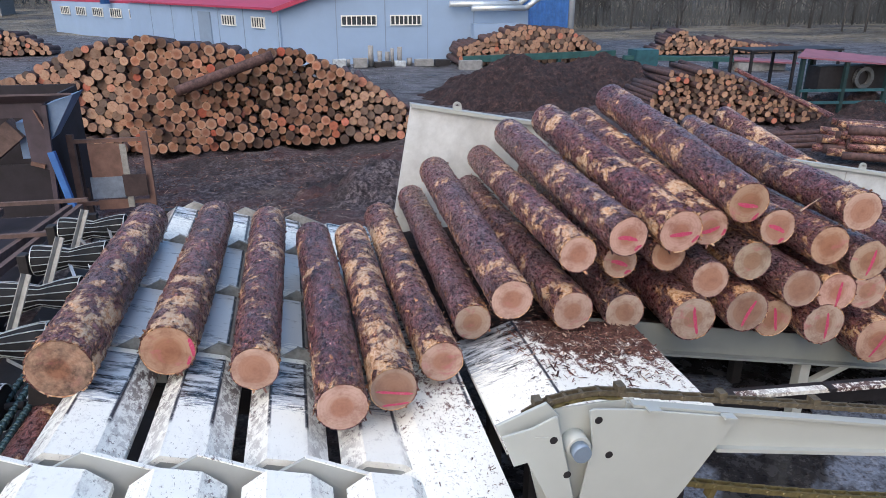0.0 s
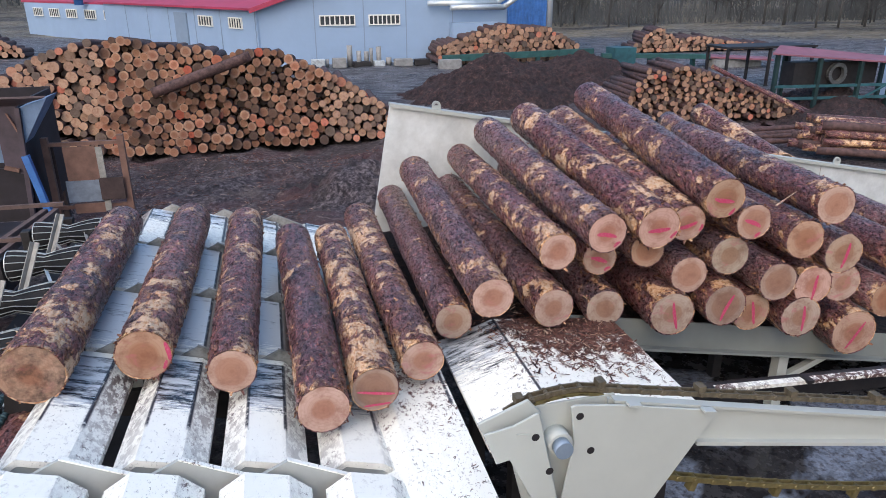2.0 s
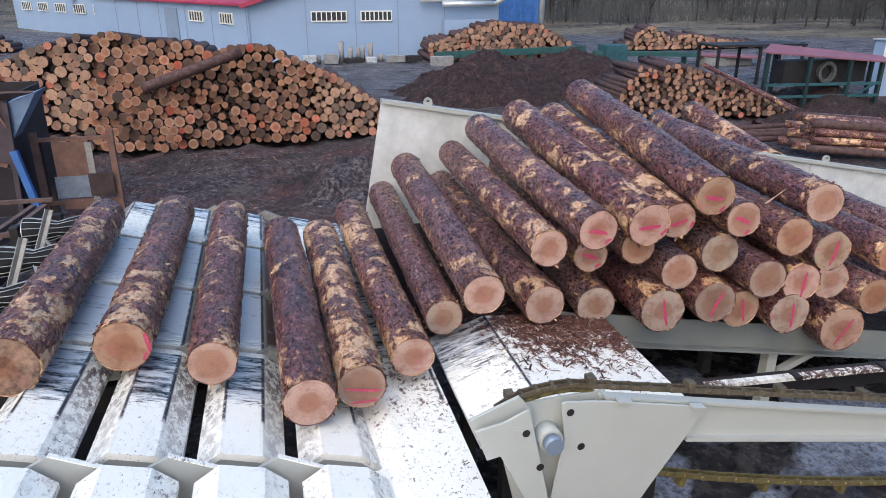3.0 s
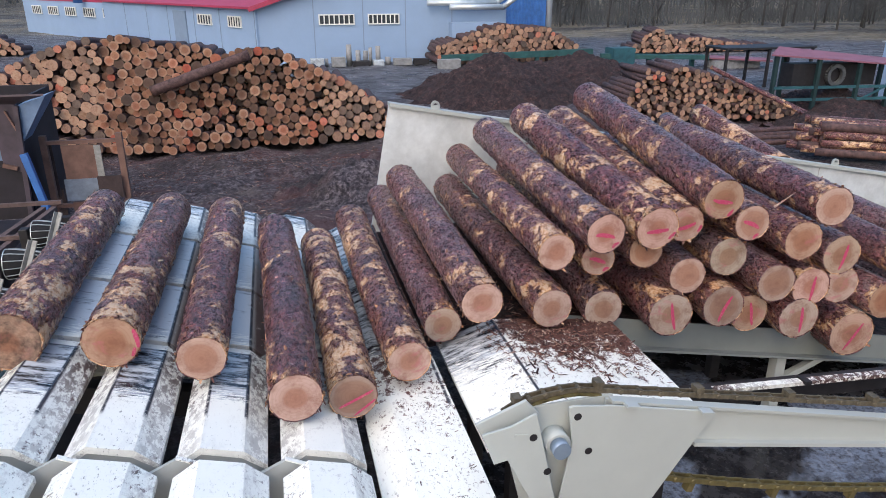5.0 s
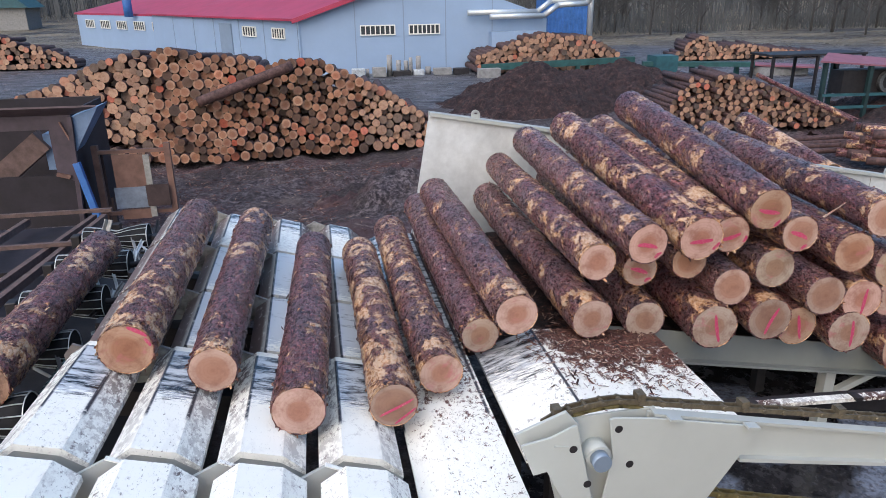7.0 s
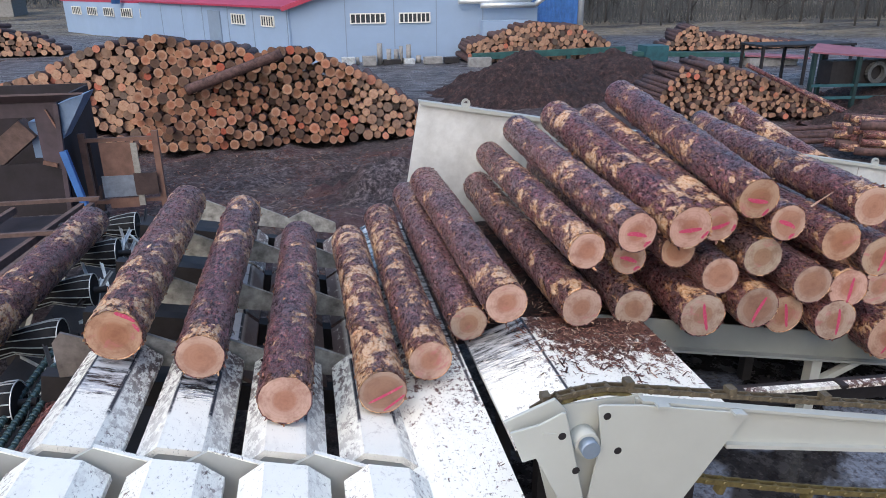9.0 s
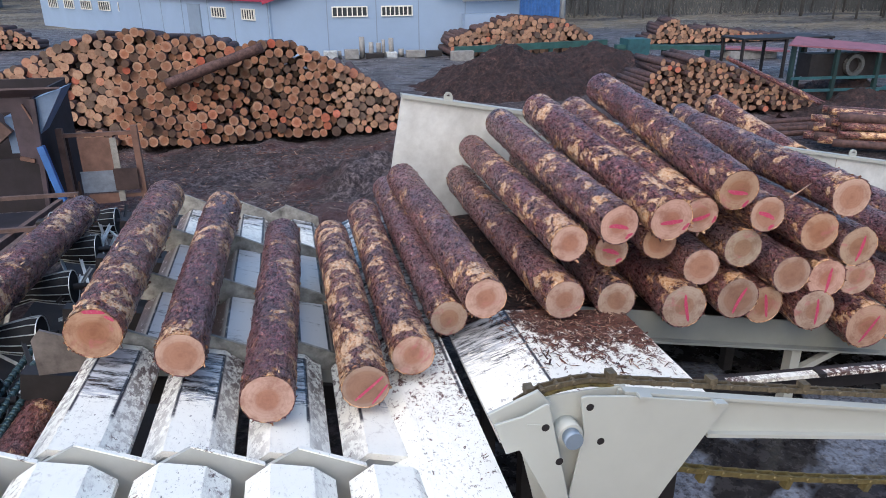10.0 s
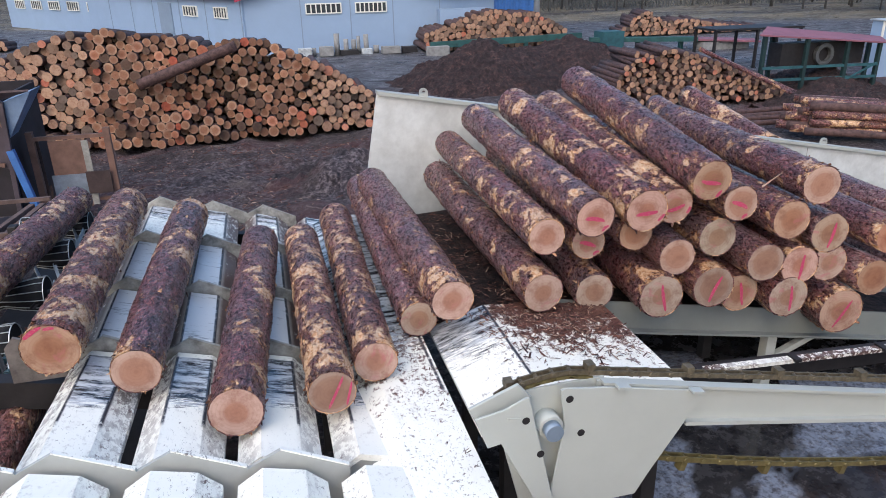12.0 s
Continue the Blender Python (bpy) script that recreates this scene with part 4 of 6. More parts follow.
# ---- mill building ----
def build_mill():
    mill = empty("mill_building", "pale blue clad sawmill hall with a red roof", "building", (0, 0, 0))
    front, eave, ridge = 40.0, 2.78, 5.15
    bm = bmesh.new()
    prism(bm, [(-0.55, -0.2), (-0.55, eave), (6.4, ridge), (13.3, eave), (13.3, -0.2)], front, front + 0.25)
    part("wall", bm, wall_blue, mill)
    bm = bmesh.new()
    beam(bm, (-0.5, front, 1.3), (-12.0, 60.5, 1.3), 0.25, 3.0)
    part("wall", bm, wall_blue, mill)
    bm = bmesh.new()
    v = [bm.verts.new(p) for p in ((-0.9, front - 0.4, eave - 0.02), (6.4, front - 0.4, ridge + 0.05), (-5.2, 64.0, ridge + 0.05), (-12.6, 61.0, eave - 0.02))]
    top = [bm.verts.new(p.co + Vector((0, 0, 0.12))) for p in v]
    bm.faces.new(v[::-1])
    bm.faces.new(top)
    for i in range(4):
        bm.faces.new((v[i], v[(i + 1) % 4], top[(i + 1) % 4], top[i]))
    part("roof", bm, roof_red, mill, "red sheet metal roof")
    for x0, x1 in ((2.67, 4.61), (5.35, 7.1)):
        window(mill, Vector((x0, front, 1.92)), Vector((x1 - x0, 0, 0)), 0.55, 7)
    along = Vector((-11.5, 20.5, 0)).normalized()
    for s, w in ((1.6, 1.5), (5.2, 1.8)):
        p = Vector((-0.5, front, 1.75)) + along * (s + w)
        window(mill, p + Vector((-0.12, -0.08, 0)), -along * w, 0.6, 5)
    for x in (2.41, 5.08, 7.44, 10.1):
        bm = bmesh.new()
        box(bm, x - 0.025, x + 0.025, front - 0.012, front, -0.1, 2.7 + 0.34 * min(x + 0.55, 13.3 - x))
        part("cladding_seam", bm, seam_blue, mill)
    for d in (0.15, 4.2, 7.6, 11.5, 15.0, 19.0):
        q = Vector((-0.5, front, 0)) + along * d + Vector((-0.115, -0.07, 0))
        bm = bmesh.new()
        beam(bm, q + Vector((0, 0, -0.1)), q + Vector((0, 0, 2.75)), 0.06, 0.03)
        part("cladding_seam", bm, seam_blue, mill)
    bm = bmesh.new()
    beam(bm, (-0.95, front - 0.45, eave - 0.06), (6.4, front - 0.45, ridge), 0.06, 0.18)
    part("verge_trim", bm, roof_red, mill)
    bm = bmesh.new()
    p = Vector((-0.5, front, 0)) + along * 8.7 + Vector((-0.13, -0.1, 0))
    beam(bm, p + Vector((0, 0, 1.2)), p + along * 1.8 + Vector((0, 0, 1.2)), 0.1, 2.5)
    part("door", bm, seam_blue, mill, "grey-blue sliding door")
    return mill


def window(parent, p, across, h, panes):
    """A strip window: frame, glass and bars, standing on p and running along across."""
    w = across.length
    m = Matrix.Translation(p) @ Vector((across.x, across.y, 0)).to_track_quat("X", "Z").to_matrix().to_4x4()
    bm = bmesh.new()
    for z in (0, h - 0.06):
        box(bm, 0, w, -0.08, 0.02, z, z + 0.06, m)
    for i in range(panes + 1):
        x = (w - 0.06) * i / panes
        box(bm, x, x + 0.06, -0.075, 0.02, 0.06, h - 0.06, m)
    frame_ob = part("window", bm, trim_white, parent, "white framed strip window")
    bm = bmesh.new()
    box(bm, 0.03, w - 0.03, -0.03, 0.01, 0.03, h - 0.03, m)
    part("pane", bm, glass_dark, frame_ob)


build_mill()

# ---- yard heaps ----
def mound(name, label, bumps, x0, x1, y0, y1, n, material):
    """A heap of bark: the highest of a few rough cones."""
    verts, faces = [], []
    for j in range(n + 1):
        for i in range(n + 1):
            x, y = x0 + (x1 - x0) * i / n, y0 + (y1 - y0) * j / n
            z = max(h * (1 - (((x - cx) / rx) ** 2 + ((y - cy) / ry) ** 2) ** 0.55) for cx, cy, rx, ry, h in bumps)
            z += 0.20 * noise.noise((x * 0.9, y * 0.9, 2)) + 0.20 * noise.noise((x * 2.2, y * 2.2, 7)) + 0.12 * noise.noise((x * 6, y * 6, 3))
            verts.append((x, y, max(z, -0.35)))
    for j in range(n):
        for i in range(n):
            a = j * (n + 1) + i
            faces.append((a, a + 1, a + n + 2, a + n + 1))
    me = bpy.data.meshes.new(name)
    me.from_pydata(verts, [], faces)
    me.materials.append(material)
    tagged(new(name, me), label, "bark heap")


mound("bark_mound", "dark heap of shredded wet bark", [(8.5, 26.5, 3.4, 3.4, 1.55), (13.0, 28.5, 4.2, 3.2, 1.25), (10.8, 28.0, 3.5, 3.0, 0.95)], 3.5, 18.0, 21.5, 33.0, 150, mulch)
mound("bark_mound", "low brown heap of bark beside the shed", [(19.0, 21.0, 1.8, 2.0, 0.7), (17.2, 17.6, 2.6, 1.6, 0.35)], 14.5, 22.0, 15.0, 24.0, 60, mulch)

mound("bark_mound", "low dark heap of bark on the soil", [(1.7, 14.4, 1.5, 1.2, 0.40), (3.2, 15.8, 1.6, 1.2, 0.25)], -0.2, 5.0, 12.8, 17.4, 60, soil)

heap_logs([(8.7, 0.9), (10.2, 1.35), (11.4, 1.75), (12.6, 1.95), (13.6, 1.75), (15.0, 1.75), (15.8, 1.3), (16.6, 0.85)], lambda x, z: 37.0 + 0.3 * z, (0.12, 0.14, 0.16), 3.0, 0,
          "pine log stacked on the green bunk", "logs on the bunk", (0.02, 1, 0), 21, 12)
heap_logs([(10.75, 0.7), (11.2, 1.45), (12.2, 1.62), (13.2, 1.42), (14.2, 1.05), (15.3, 0.6), (16.1, 0.2)], lambda x, z: 19.6 - 0.12 * (x - 11.2) + 0.25 * z, (0.070, 0.080, 0.092), 2.2, 0,
          "thin pine logs in the crosswise yard stack", "logs in the crosswise stack", (0.10, 0.985, 0.0), 31, 13)
heap_logs([(21.6, 0.3), (22.6, 0.9), (23.4, 1.35), (24.2, 1.3), (24.6, 0.7), (26.5, 0.85), (28.2, 0.55), (32.0, 0.2)], lambda x, z: 40.5 + 0.3 * z, (0.10, 0.12, 0.14), 3.0, 0,
          "far pine log in a yard stack", "logs in the far stack", (0.3, 1, 0), 41, 24)
heap_logs([(-21.5, 2.3), (-18.5, 1.9), (-16.5, 1.2), (-14.6, 0.5)], lambda x, z: 48.0 + 0.3 * z, (0.14, 0.16, 0.18), 3.0, 0,
          "pine log in the heap by the road", "logs by the road", (-0.1, 0.99, -0.07), 51, -16)


def loose_log(a, b, r, bark, label, group=""):
    bm, ends = log_mesh("log", (Vector(b) - Vector(a)).length, r, r * 1.05, a[0] * 3 + a[1], bark, 18, 14)
    ob = made("log", bm, bark)
    tagged(ob, label, "log", group)
    part("cut_end", sawn_end(ends[0], 1), cut_far, ob)
    part("cut_end", sawn_end(ends[1], -1), cut_far, ob)
    ob.matrix_basis = log_pose(a, b)


# long dark trunks lying over the heap
loose_log((-0.52, 18.75, 2.34), (-2.95, 18.75, 1.50), 0.125, bark_heap, "dark trunk lying slanted across the big heap")
# leaning trunks on the crosswise stack
loose_log((16.25, 18.55, 0.10), (13.05, 19.3, 1.62), 0.065, bark_mid, "thin trunk leaning down the crosswise stack")
loose_log((16.6, 18.9, 0.10), (13.9, 19.9, 1.35), 0.06, bark_dark, "thin trunk leaning down the crosswise stack")
# tangled trunks right of the guard wall
rnd = random.Random(8)
for i in range(20):
    row = i // 5
    x, y = 12.5 + rnd.uniform(0, 0.35) + 0.12 * row, 13.55 + 0.24 * (i % 5) + 0.10 * row
    z = 0.10 + 0.19 * row + rnd.uniform(0, 0.05)
    ln = rnd.uniform(1.9, 2.5)
    loose_log((x + 0.3 + 0.75 * ln, y - 0.55 + rnd.uniform(-0.1, 0.1), z), (x + 0.3, y + 0.75, z + rnd.uniform(-0.03, 0.05)), rnd.uniform(0.085, 0.115), (bark_heap, bark_mid, bark_pale)[i % 3], "barked pine trunk in the loose side stack", "trunks in the side stack")
for i in range(9):
    x, y = rnd.uniform(10.5, 16.0), rnd.uniform(15.5, 18.2)
    d = rnd.uniform(-0.2, 0.2)
    loose_log((x - 1.5, y - 1.5 * d, 0.02), (x + 1.5, y + 1.5 * d, 0.04), 0.07, bark_heap, "dark trunk lying on the wet soil", "trunks on the soil")
# two logs beyond the stack, over the guard wall, and offcuts at its side
STACK = "logs stacked on the chain conveyor"
loose_log((5.15, 4.45, 1.80), (5.35, 7.4, 1.78), 0.165, bark_mid, MIXED + " in the infeed stack", STACK)
loose_log((5.05, 4.45, 1.42), (5.25, 7.4, 1.40), 0.17, bark_dark, DARK + " in the infeed stack", STACK)
loose_log((5.5, 4.45, 1.40), (5.7, 7.4, 1.38), 0.17, bark_dark, DARK + " in the infeed stack", STACK)
loose_log((6.3, 4.5, 1.55), (6.5, 7.4, 1.53), 0.17, bark_dark, DARK + " in the infeed stack", STACK)
loose_log((6.0, 4.5, 1.20), (6.2, 7.4, 1.18), 0.17, bark_dark, DARK + " in the infeed stack", STACK)
BEYOND = "logs beyond the guard wall"
for a, b, r in (((7.00, 8.35, 1.55), (7.05, 10.6, 1.92), 0.175), ((6.25, 8.35, 1.62), (6.45, 10.6, 1.80), 0.17), ((7.55, 8.4, 1.38), (7.75, 10.2, 1.46), 0.12), ((6.6, 8.3, 1.22), (6.75, 10.9, 1.38), 0.17),
                ((7.1, 8.3, 1.15), (7.3, 10.9, 1.25), 0.17), ((6.1, 8.3, 1.25), (6.2, 10.9, 1.38), 0.17), ((6.3, 8.3, 0.85), (6.5, 10.9, 0.98), 0.19), ((6.8, 8.3, 0.80), (6.95, 10.9, 0.92), 0.19),
                ((7.4, 8.3, 0.85), (7.6, 10.9, 0.92), 0.18), ((6.2, 8.3, 0.45), (6.4, 10.9, 0.50), 0.2), ((6.7, 8.3, 0.42), (6.9, 10.9, 0.48), 0.2), ((7.2, 8.3, 0.42), (7.4, 10.9, 0.48), 0.2),
                ((7.75, 8.3, 0.42), (7.95, 10.9, 0.46), 0.2), ((6.4, 8.3, 0.1), (6.6, 10.9, 0.1), 0.2), ((6.95, 8.3, 0.1), (7.15, 10.9, 0.1), 0.2), ((7.5, 8.3, 0.1), (7.7, 10.9, 0.1), 0.2)):
    loose_log(a, b, r, bark_pale, PALE + " piled beyond the guard wall", BEYOND)
loose_log((-1.86, 3.35, 1.20), (-1.82, 4.75, 1.22), 0.13, bark_pale, "shredded rusty-brown log lying beside the feeder")


# ---- machines in the yard ----
def build_hopper():
    hop = empty("steel_hopper", "rusty brown and blue steel hopper", "hopper")

    def sheet(name, pts, y0, y1, m, label=""):
        bm = bmesh.new()
        prism(bm, pts, y0, y1)
        part(name, bm, m, hop, label)
    sheet("front_panel", [(-6.5, 2.33), (-3.87, 2.30), (-3.84, 2.06), (-6.5, 2.06)], 12.0, 12.04, hopper_mauve, "mauve steel front plate above the opening")
    sheet("front_panel", [(-4.22, 2.06), (-3.84, 2.06), (-3.96, 1.20), (-4.22, 1.32)], 12.0, 12.04, hopper_mauve)
    sheet("front_panel", [(-6.5, 1.32), (-4.22, 1.32), (-3.96, 1.20), (-3.95, 0.45), (-6.5, 0.45)], 12.0, 12.04, hopper_dark)
    sheet("back_panel", [(-6.5, 2.33), (-3.9, 2.33), (-3.9, 0.45), (-6.5, 0.45)], 13.9, 13.95, hopper_dark)
    bm = bmesh.new()
    box(bm, -3.95, -3.90, 12.04, 13.9, 0.5, 2.30)
    part("side_panel", bm, hopper_dark, hop)
    # flared lip along the top and the blue wing at its corner
    bm = bmesh.new()
    v = [bm.verts.new(q) for q in ((-6.5, 11.72, 2.44), (-3.40, 11.78, 2.42), (-3.88, 12.0, 2.28), (-6.5, 12.0, 2.30), (-6.5, 11.72, 2.47), (-3.38, 11.78, 2.45), (-3.86, 12.02, 2.32), (-6.5, 12.02, 2.34))]
    for f in ((0, 1, 2, 3), (7, 6, 5, 4), (0, 4, 5, 1), (1, 5, 6, 2), (2, 6, 7, 3), (3, 7, 4, 0)):
        bm.faces.new([v[i] for i in f])
    part("rim", bm, rim_paint, hop, "mauve-brown top lip")
    bm = bmesh.new()
    v = [bm.verts.new(q) for q in ((-3.88, 12.0, 2.24), (-3.40, 11.9, 2.41), (-3.86, 12.0, 1.70), (-3.90, 12.5, 2.24), (-3.40, 12.5, 2.41), (-3.88, 12.5, 1.70))]
    for f in ((0, 2, 1), (5, 3, 4), (0, 1, 4, 3), (1, 2, 5, 4), (2, 0, 3, 5)):
        bm.faces.new([v[i] for i in f])
    part("flared_side", bm, faded_blue, hop, "faded blue flared hopper wing")
    for a, b, w, m, label in (((-3.86, 11.96, 2.26), (-3.97, 11.96, 0.45), 0.07, hopper_mauve, "mauve corner angle"), ((-3.88, 11.93, 1.52), (-3.70, 11.93, 0.50), 0.10, blue_paint, "bright blue strut"),
                              ((-4.03, 11.97, 2.18), (-3.90, 11.95, 1.85), 0.025, rust_light, "rusty bent rod"), ((-4.22, 11.98, 1.34), (-4.02, 11.98, 1.28), 0.06, rust_light, "rusty hinge bar")):
        bm = bmesh.new()
        beam(bm, a, b, w, w)
        part("strut", bm, m, hop, label)
    bm = bmesh.new()
    beam(bm, (-5.6, 12.3, 0.95), (-4.42, 12.3, 1.86), 0.3, 0.34)
    part("chute", bm, rail_rust, hop, "rust red chute in the opening")
    bm = bmesh.new()
    box(bm, -4.42, -4.28, 12.25, 12.6, 1.36, 1.95)
    part("gate", bm, faded_blue, hop, "faded blue slide gate")
    for x in (-6.3, -4.0):
        for y in (12.1, 13.8):
            bm = bmesh.new()
            box(bm, x - 0.06, x + 0.06, y - 0.06, y + 0.06, -0.2, 0.5)
            part("leg", bm, rust, hop)


def build_stand():
    st = empty("steel_stand", "rusty steel stand with sheet panels", "stand")
    for x in (-3.74, -2.58):
        bm = bmesh.new()
        box(bm, x - 0.05, x + 0.05, 12.45, 12.55, -0.15, 1.68)
        part("post", bm, rust_light, st)
    for x0, x1, z0, z1, y, m in ((-3.48, -2.98, 0.95, 1.52, 12.42, rust_light), (-3.52, -2.98, 0.58, 0.95, 12.40, panel_blue), (-3.0, -2.62, 0.60, 0.98, 12.38, rust), (-3.80, -3.66, 0.6, 1.55, 12.6, rust), (-2.98, -2.88, 0.40, 1.5, 12.41, plank_grey), (-3.45, -2.98, 0.38, 0.55, 12.41, rust_light)):
        bm = bmesh.new()
        box(bm, x0, x1, y, y + 0.03, z0, z1)
        part("panel", bm, m, st)
    for z in (1.56, 0.48):
        bm = bmesh.new()
        box(bm, -3.72, -2.58, 12.46, 12.54, z - 0.03, z + 0.03)
        part("crossbar", bm, rust_light, st)


def build_rollers():
    con = empty("roller_conveyor", "dark roller conveyor with ribbed hourglass rollers", "conveyor")
    for y in (3.55, 4.52, 5.48, 6.43, 7.40, 8.33):
        bm = bmesh.new()
        n, prof = 24, [(-2.76, 0.152), (-2.70, 0.150), (-2.56, 0.125), (-2.42, 0.088), (-2.28, 0.125), (-2.14, 0.150), (-2.07, 0.152)]
        loops = [[bm.verts.new((x, y + r * math.cos(6.2832 * i / n), 1.34 + r * math.sin(6.2832 * i / n))) for i in range(n)] for x, r in prof]
        for a, b in zip(loops, loops[1:]):
            for i in range(n):
                bm.faces.new((a[i], a[(i + 1) % n], b[(i + 1) % n], b[i])).smooth = True
        bm.faces.new(loops[0])
        bm.faces.new(loops[-1])
        roller = part("roller", bm, roller_black, con)
        for i in range(0, n, 2):
            bm = bmesh.new()
            c, s = math.cos(6.2832 * i / n), math.sin(6.2832 * i / n)
            for (xa, ra), (xb, rb) in zip(prof, prof[1:]):
                beam(bm, (xa, y + (ra + 0.006) * c, 1.34 + (ra + 0.006) * s), (xb, y + (rb + 0.006) * c, 1.34 + (rb + 0.006) * s), 0.007, 0.007)
            part("rib", bm, zinc_steel, roller, "bare metal rib")
        for x in (-2.765, -2.065):
            bm = bmesh.new()
            for i in range(n):
                a, b = 6.2832 * i / n, 6.2832 * (i + 1) / n
                beam(bm, (x, y + 0.156 * math.cos(a), 1.34 + 0.156 * math.sin(a)), (x, y + 0.156 * math.cos(b), 1.34 + 0.156 * math.sin(b)), 0.007, 0.007)
            part("end_ring", bm, zinc_steel, roller)
        bm = bmesh.new()
        tube(bm, (-2.86, y, 1.34), (-1.95, y, 1.34), 0.03, n=10)
        part("axle", bm, dark_steel, con)
        bm = bmesh.new()
        box(bm, -2.92, -2.82, y - 0.06, y + 0.06, 1.1, 1.42)
        part("bearing", bm, dark_steel, con, bevel=0.01)
        # grey splash plate leaning against the roller's face
        bm = bmesh.new()
        beam(bm, (-2.57, y - 0.40, 1.20), (-2.43, y - 0.20, 1.64), 0.010, 0.085)
        beam(bm, (-2.535, y - 0.42, 1.20), (-2.395, y - 0.22, 1.64), 0.060, 0.010)
        part("side_plate", bm, plank_grey, con, "grey weathered angle plate")
    for x, m in ((-2.9, rust), (-1.88, dark_steel)):
        bm = bmesh.new()
        box(bm, x - 0.06, x + 0.06, 2.5, 8.8, 1.02, 1.16)
        part("rail", bm, m, con)
    for x, x2 in ((-3.30, -3.08), (-3.62, -3.22), (-4.3, -4.1)):
        bm = bmesh.new()
        beam(bm, (x - 0.3, 5.0, 1.08), (x2, 10.2, 1.08), 0.07, 0.09)
        part("rail", bm, rail_rust, con, "rusty brown angle rail")
    for y in (6.6, 8.85, 10.3):
        bm = bmesh.new()
        box(bm, -4.6, -3.0, y - 0.03, y + 0.03, 1.13, 1.18)
        part("crossbar", bm, rail_rust, con)
    for y in (7.6, 9.6):
        bm = bmesh.new()
        box(bm, -4.7, -2.95, y - 0.9, y + 0.9, 0.86, 0.88)
        part("floor_plate", bm, hopper_dark, con)
    for x in (-2.9, -1.88, -4.5):
        for y in (3.0, 6.5, 10.0):
            bm = bmesh.new()
            box(bm, x - 0.06, x + 0.06, y - 0.06, y + 0.06, -0.15, 1.03)
            part("leg", bm, dark_steel, con)
    bm = bmesh.new()
    box(bm, -2.85, -1.0, 3.4, 10.6, 0.72, 0.75)
    part("drip_tray", bm, dark_steel, con)


def cable(name, label, points, r, material, coil=0.0):
    """A hose through points; coil adds ridges along it."""
    bm = bmesh.new()
    fine = []
    for a, b in zip(points, points[1:]):
        n = 24 if coil else 6
        fine += [Vector(a).lerp(Vector(b), i / n) for i in range(n)]
    fine.append(Vector(points[-1]))
    for i, (a, b) in enumerate(zip(fine, fine[1:])):
        tube(bm, a, b, r + (coil if i % 2 else 0), n=8, caps=bool(coil))
    tagged(made(name, bm, material), label, "hose")


def build_underdeck():
    for i in range(3):
        x = -1.98 - 0.09 * i
        cable("hydraulic_hose", "ribbed dark hydraulic hose beside the feeder", [(x + 0.16, 5.3, 1.42), (x + 0.08, 4.6, 1.36), (x, 4.0, 1.27), (x - 0.12, 3.3, 1.20)], 0.02, hose_teal, 0.006)
    rnd = random.Random(4)
    for i in range(70):
        y = rnd.uniform(4.3, 8.3)
        x = rnd.uniform(-2.2, -1.72)
        bm = bmesh.new()
        a = Vector((x, y, rnd.uniform(1.10, 1.32)))
        b = a + Vector((rnd.uniform(-0.3, 0.12), rnd.uniform(0.15, 0.5), rnd.uniform(-0.05, 0.2)))
        beam(bm, a, b, 0.008, 0.03)
        beam(bm, a + Vector((0.015, 0, -0.01)), b + Vector((0.015, 0, -0.01)), 0.025, 0.006)
        tagged(made("steel_offcut", bm, (zinc_steel, concrete, dark_steel)[i % 3]), "bent grey steel angle under the roller bed", "steel angle", "angles by the rollers")


